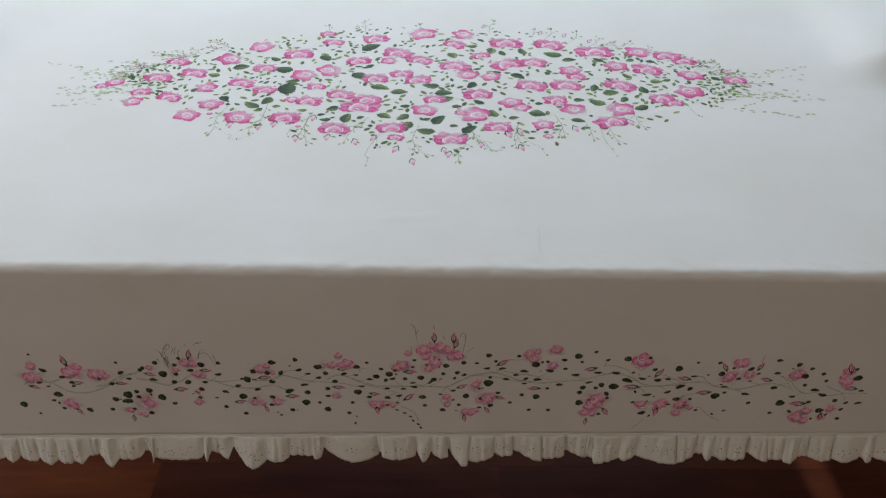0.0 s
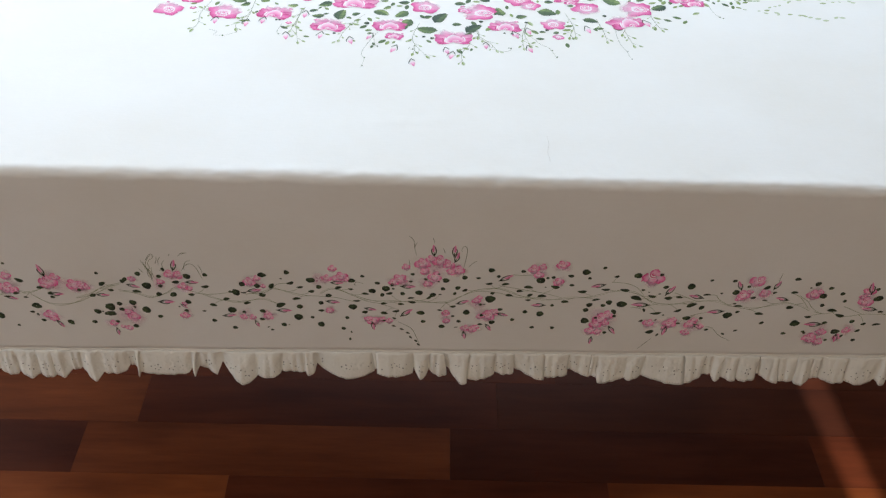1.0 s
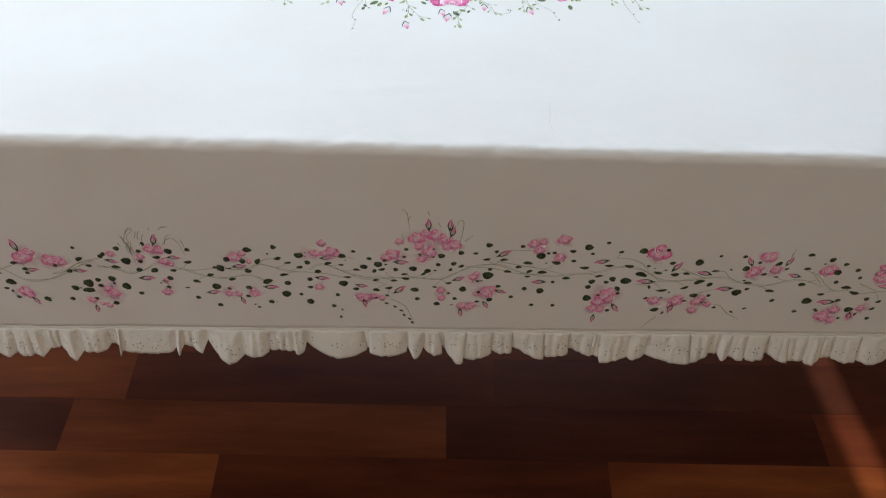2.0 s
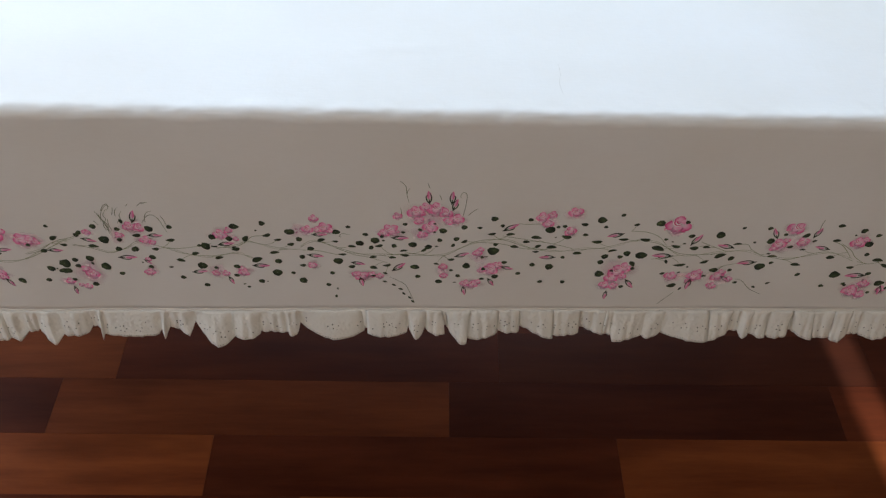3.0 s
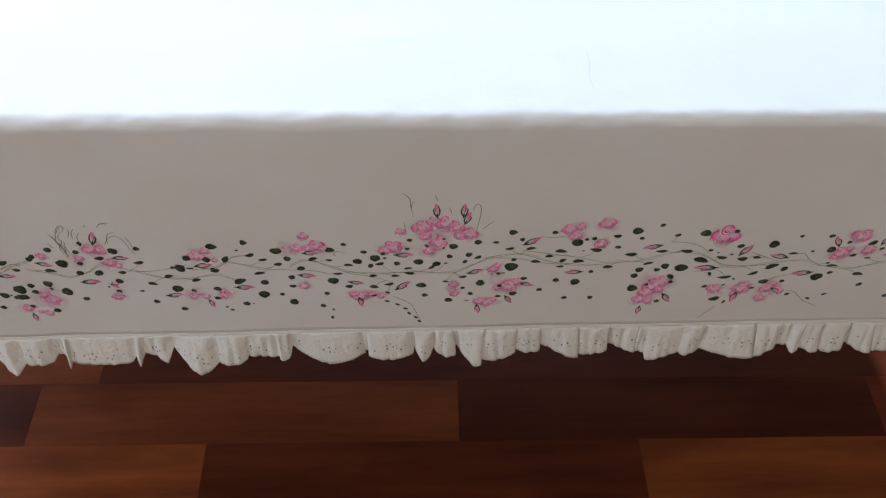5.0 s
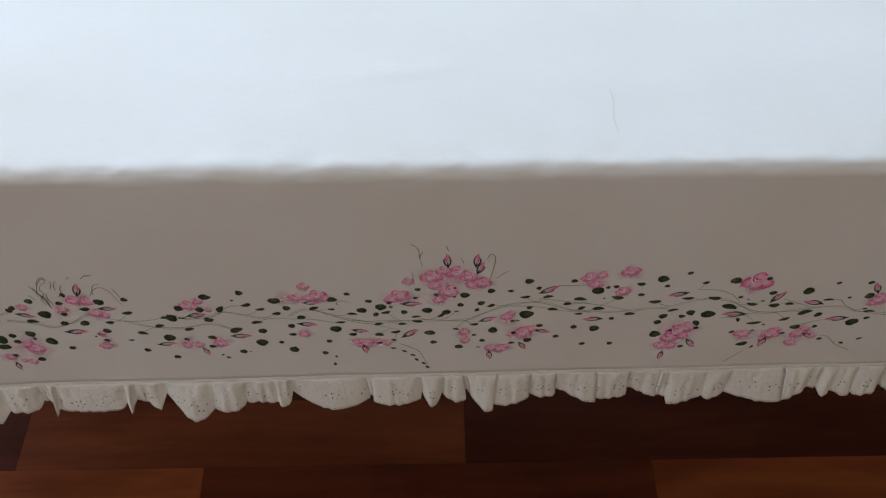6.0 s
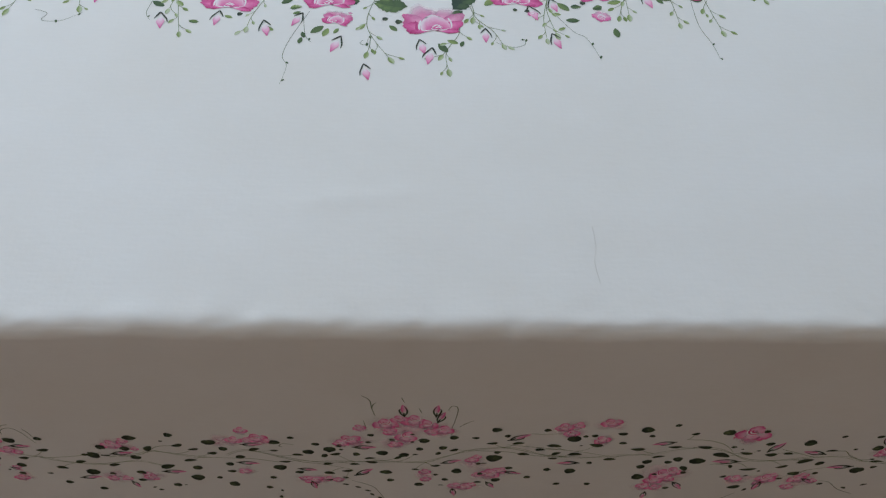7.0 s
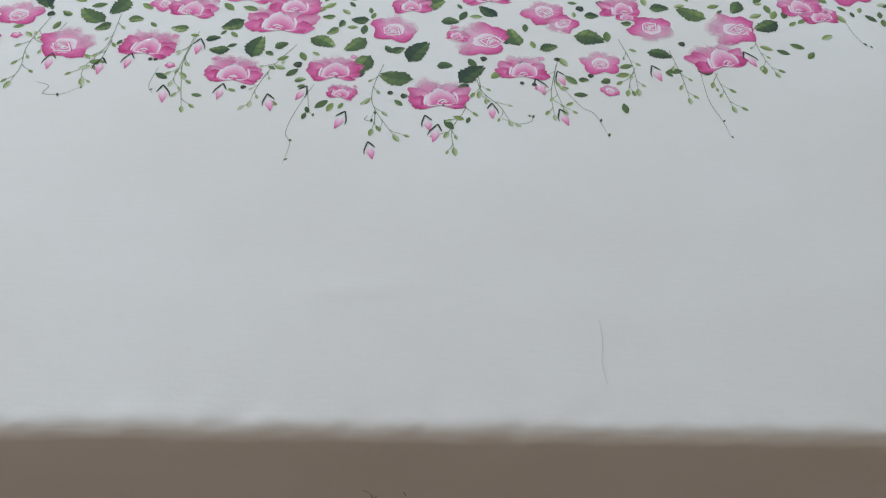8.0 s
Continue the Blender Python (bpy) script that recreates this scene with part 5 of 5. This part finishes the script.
def paint_wash(x, v, rx, rv, rng):
    """A thin pink glaze with an uneven outline that fades into the cloth."""
    br, ph, qh = Brush(), rng.uniform(0, 6), rng.uniform(0, 6)
    rows, covers, tones = [], [], []
    for q, cover in ((0.02, 0.36), (0.3, 0.35), (0.55, 0.30), (0.75, 0.20), (0.9, 0.09), (1.08, 0.0)):
        row, cov = [], []
        for k in range(25):
            a = k * math.pi / 12
            r = q * (1 + 0.13 * math.sin(3 * a + ph) + 0.09 * math.sin(5 * a + qh) + 0.05 * math.sin(9 * a + ph))
            row.append((x + rx * r * math.cos(a), v + rv * r * math.sin(a)))
            cov.append(max(0.0, cover * (0.9 + 0.35 * math.sin(4 * a + qh) * q)))
        rows.append(row), covers.append(cov), tones.append([0.46] * 25)
    br.sheet(rows, tones, LIFT - 0.00005, None, covers)
    return br.done("painted_wash", BORDER_PINK)


def paint_loose_rose(x, v, size, rng):
    """A small loose rose: thin petals that fade out above, crisp deep pink lower edges and a curled heart."""
    br, r = Brush(), size / 2
    turn = rng.gauss(0, 0.35)
    at = turned(x, v, turn)
    lift = LIFT + 0.00002
    root = br.point(*at(0, 0.25 * r), 0.6, lift, 0.8)

    def lay(a, half, reach, tone, cover, dip, peak):
        nonlocal lift
        fan(br, turned(*at(0, 0.25 * r), turn), root, radians(a + rng.uniform(-10, 10)), radians(half), r * reach * rng.uniform(0.9, 1.1), tone, cover, rng, dip, peak, 1.4, lift)
        lift += 0.000004

    # thin skirts below, short points at the sides
    for a in (232, 308, 270):
        lay(a, 40, 1.12, (0.70, 0.62, 0.56, 0.66), (0.85, 0.75, 0.5, 0.0), 0.15, 0.0)
    for a in (204, 336):
        lay(a, 34, 0.98, (0.90, 0.78, 0.48, rng.uniform(0.06, 0.20)), (0.6, 0.75, 0.9, 0.95), 0.30, 0.12)
    for a in (246, 294):
        lay(a, 34, 0.72, (0.98, 0.90, 0.55, 0.32), (0.8, 0.8, 0.75, 0.45), 0.25, 0.05)
    # the curled bud at the top
    for a, rim in ((150, 0.04), (30, 0.45), (90, 0.18), (270, 0.58)):
        lay(a, 50, 0.50, (0.45, 0.50, 0.50, rim), (0.95, 0.95, 0.95, 0.9), 0.12, 0.0)
    heart = turned(*at(rng.uniform(-0.08, 0.08) * r, 0.38 * r), turn + rng.uniform(-0.3, 0.3))
    for g, tone, first in ((0.44, 0.95, 3.3), (0.36, 0.02, 3.0), (0.26, 0.98, 3.5), (0.16, 0.0, 2.6)):
        start = first + rng.uniform(-0.4, 0.4)
        arc = [heart(g * r * math.cos(start + 0.45 * m), 1.15 * g * r * math.sin(start + 0.45 * m)) for m in range(rng.randint(6, 9))]
        br.line(arc, 0.10 * r, tone, tone, lift, 0.25)
        lift += 0.000004
    for k in range(rng.randint(1, 3)):
        a, g = rng.uniform(3.3, 6.1), rng.uniform(0.45, 0.9)
        p = at(g * r * math.cos(a), r * g * math.sin(a))
        b, length = a + turn + 1.57 + rng.gauss(0, 0.4), r * rng.uniform(0.22, 0.45)
        tip = (p[0] + length * math.cos(b), p[1] + length * math.sin(b))
        br.line([p, ((p[0] + tip[0]) / 2 + 0.15 * length * math.cos(a), (p[1] + tip[1]) / 2 + 0.15 * length * math.sin(a)), tip], 0.11 * r, 0.05, 0.25, lift, 0.3)
    return br.done("painted_rose", BORDER_PINK)


for x, z, rx, rz in BORDER_WASHES:
    paint_wash(x / 1000, z / 1000 - TOP, rx / 1000, rz / 1000, rng)
for x, z, size in BORDER_ROSES:
    paint_loose_rose(x / 1000, z / 1000 - TOP, size / 1000 * 1.28, rng)
for x, z, size, ang in BORDER_BUDS:
    paint_lying_bud(x / 1000, z / 1000 - TOP, size / 1000, radians(ang), rng)
for x, z, size, ang, plump in BORDER_LEAVES:
    if plump >= 0.6:
        paint_blob_leaf(x / 1000, z / 1000 - TOP, size / 1000, radians(ang), plump, rng)
    else:
        paint_leaf(x / 1000, z / 1000 - TOP, size / 1000 * 1.04, radians(ang) + rng.choice((0, math.pi)), rng, DARK_GREEN, plump * 1.25, 0.02)
for points in VINES:
    stems.line(curve([(x / 1000, z / 1000 - TOP) for x, z in points], 6), 0.00056, rng.uniform(0.3, 0.5), rng.uniform(0.5, 0.7), LIFT, 0.5)
spine = [p for points in VINES for p in curve([(x / 1000, z / 1000 - TOP) for x, z in points], 6)]
for x, z, size, ang, plump in BORDER_LEAVES:      # short twigs from the vine to the slim leaves
    x, v = x / 1000, z / 1000 - TOP
    px, pv = min(spine, key=lambda p: math.hypot(p[0] - x, p[1] - v))
    if plump < 0.6 and 0.003 < math.hypot(px - x, pv - v) < 0.016:
        bx = px + 0.011 * (1 if px > x else -1)
        bx, bv = min(spine, key=lambda p: math.hypot(p[0] - bx, p[1] - pv))
        stems.line(curve([(bx, bv), ((bx + x) / 2, bv + (v - bv) * 0.3), (x, v)], 5), 0.00042, 0.45, 0.6, LIFT, 0.5)
for points in VINES:      # a second fainter strand winds round the longer vines
    if len(points) > 4:
        winding = curve([(x / 1000, z / 1000 - TOP) for x, z in points], 8)
        stems.line([(x, v + 0.0022 * math.sin(x * 95)) for x, v in winding], 0.0004, 0.55, 0.75, LIFT, 0.5)
for points in TENDRILS:
    stems.line(curve([(x / 1000, z / 1000 - TOP) for x, z in points], 6), 0.00055, 0.05, 0.4, LIFT, 0.45)
# fine leaves on the sprig that trails down to the hem
for x, z, a in ((-43, 538, -0.3), (-34, 533, -0.5), (-27, 527, -0.4), (-24, 520, -1.0), (-18, 514, -0.8), (-15, 508, -0.9)):
    little_leaf(small, x / 1000, z / 1000 - TOP, 0.0052, a, 0.3, LIFT + 0.00003)
# the border goes on past both ends of the seen stretch
for end in (-1, 1):
    x = end * 0.585
    while abs(x) < 0.84:
        z = 0.57 + 0.03 * math.sin(x * 21)
        for k in range(3):
            paint_loose_rose(x + rng.uniform(-0.018, 0.018), z - TOP + rng.uniform(-0.015, 0.02), rng.uniform(0.013, 0.021), rng)
        for k in range(9):
            little_leaf(small, x + rng.uniform(-0.04, 0.04), z - TOP + rng.uniform(-0.045, 0.045), rng.uniform(0.006, 0.013), rng.gauss(0, 0.4), 0.1, LIFT + 0.00004)
        x += end * rng.uniform(0.06, 0.08)
tagged(stems.done("vine_work", OLIVE, "thin painted green vine with curled tendrils"), kind="stuff")
tagged(small.done("border_foliage", DARK_GREEN, "small dark green painted leaves"), kind="stuff")

# ---- floor strips ----
WIDE, LONG = 0.1027, 0.632
rng = random.Random(3)
shapes = {}


def strip_mesh(length, tone):
    key = (round(length, 3), tone)
    if key not in shapes:
        bm = bmesh.new()
        g, c = 0.00006, 0.00025
        x, y = length / 2 - g, WIDE / 2 - g
        lower = [bm.verts.new((sx * x, sy * y, z)) for z in (-0.012, -c) for sx, sy in ((-1, -1), (1, -1), (1, 1), (-1, 1))]
        upper = [bm.verts.new((sx * (x - c), sy * (y - c), 0)) for sx, sy in ((-1, -1), (1, -1), (1, 1), (-1, 1))]
        rings = (lower[:4], lower[4:], upper)
        for a, b in zip(rings, rings[1:]):
            for i in range(4):
                bm.faces.new((a[i], a[(i + 1) % 4], b[(i + 1) % 4], b[i]))
        bm.faces.new(upper)
        me = bpy.data.meshes.new("strip")
        bm.to_mesh(me)
        bm.free()
        me.materials.append(WOODS[tone])
        shapes[key] = me
    return shapes[key]


# one joint's place in a row, and the tones of the strips on from it; other rows follow by chance
KNOWN = {-1: (-0.184, (2, 0, 1), 1), 0: (-0.330, (1, 2, 0), 2), 1: (-0.594, (3, 0, 1), 0), 2: (-0.510, (0, 4, 0), 3), 3: (-0.40, (1, 4, 1), 1)}
for row in range(-16, 24):
    y = 0.0310 + (row + 0.5) * WIDE
    joint, tones, before = KNOWN.get(row, (rng.uniform(-0.6, 0), None, None))
    k = math.floor((X0 - joint) / LONG)
    while joint + k * LONG < X1:
        a, b = max(X0 + 0.012, joint + k * LONG), min(X1 - 0.012, joint + (k + 1) * LONG)
        tone = rng.choice((0, 1, 1, 2))
        if tones:
            tone = before if k == -1 else tones[k] if 0 <= k < 3 else tone
        if b - a > 0.02:
            ob = new("strip", strip_mesh(b - a, tone))
            ob.location, ob.rotation_euler, ob.parent = ((a + b) / 2, y + 0.0045 * (a + b) / 2, 0), (0, 0, 0.0045), floor
        k += 1

# ---- a loose thread on the cloth ----
bm = bmesh.new()
path = [drape(x, v, 0.0002) for x, v in curve([(0.1136, 0.0740), (0.1142, 0.0590), (0.1122, 0.0470), (0.1138, 0.0320)], 8)]
rings = []
for i, p in enumerate(path):
    d = (Vector(path[min(i + 1, len(path) - 1)]) - Vector(path[max(i - 1, 0)])).normalized()
    side = d.cross(Vector((0, 0, 1))).normalized()
    up = side.cross(d)
    rings.append([bm.verts.new(Vector(p) + 0.00008 * (side * math.cos(t) + up * math.sin(t))) for t in (0, 1.05, 2.09, 3.14, 4.19, 5.24)])
for a, b in zip(rings, rings[1:]):
    for k in range(6):
        bm.faces.new((a[k], a[(k + 1) % 6], b[(k + 1) % 6], b[k]))
thread = part("loose_thread", bm, thread_grey, None)
tagged(thread, "thin grey loose thread lying on the white tablecloth", "thread")
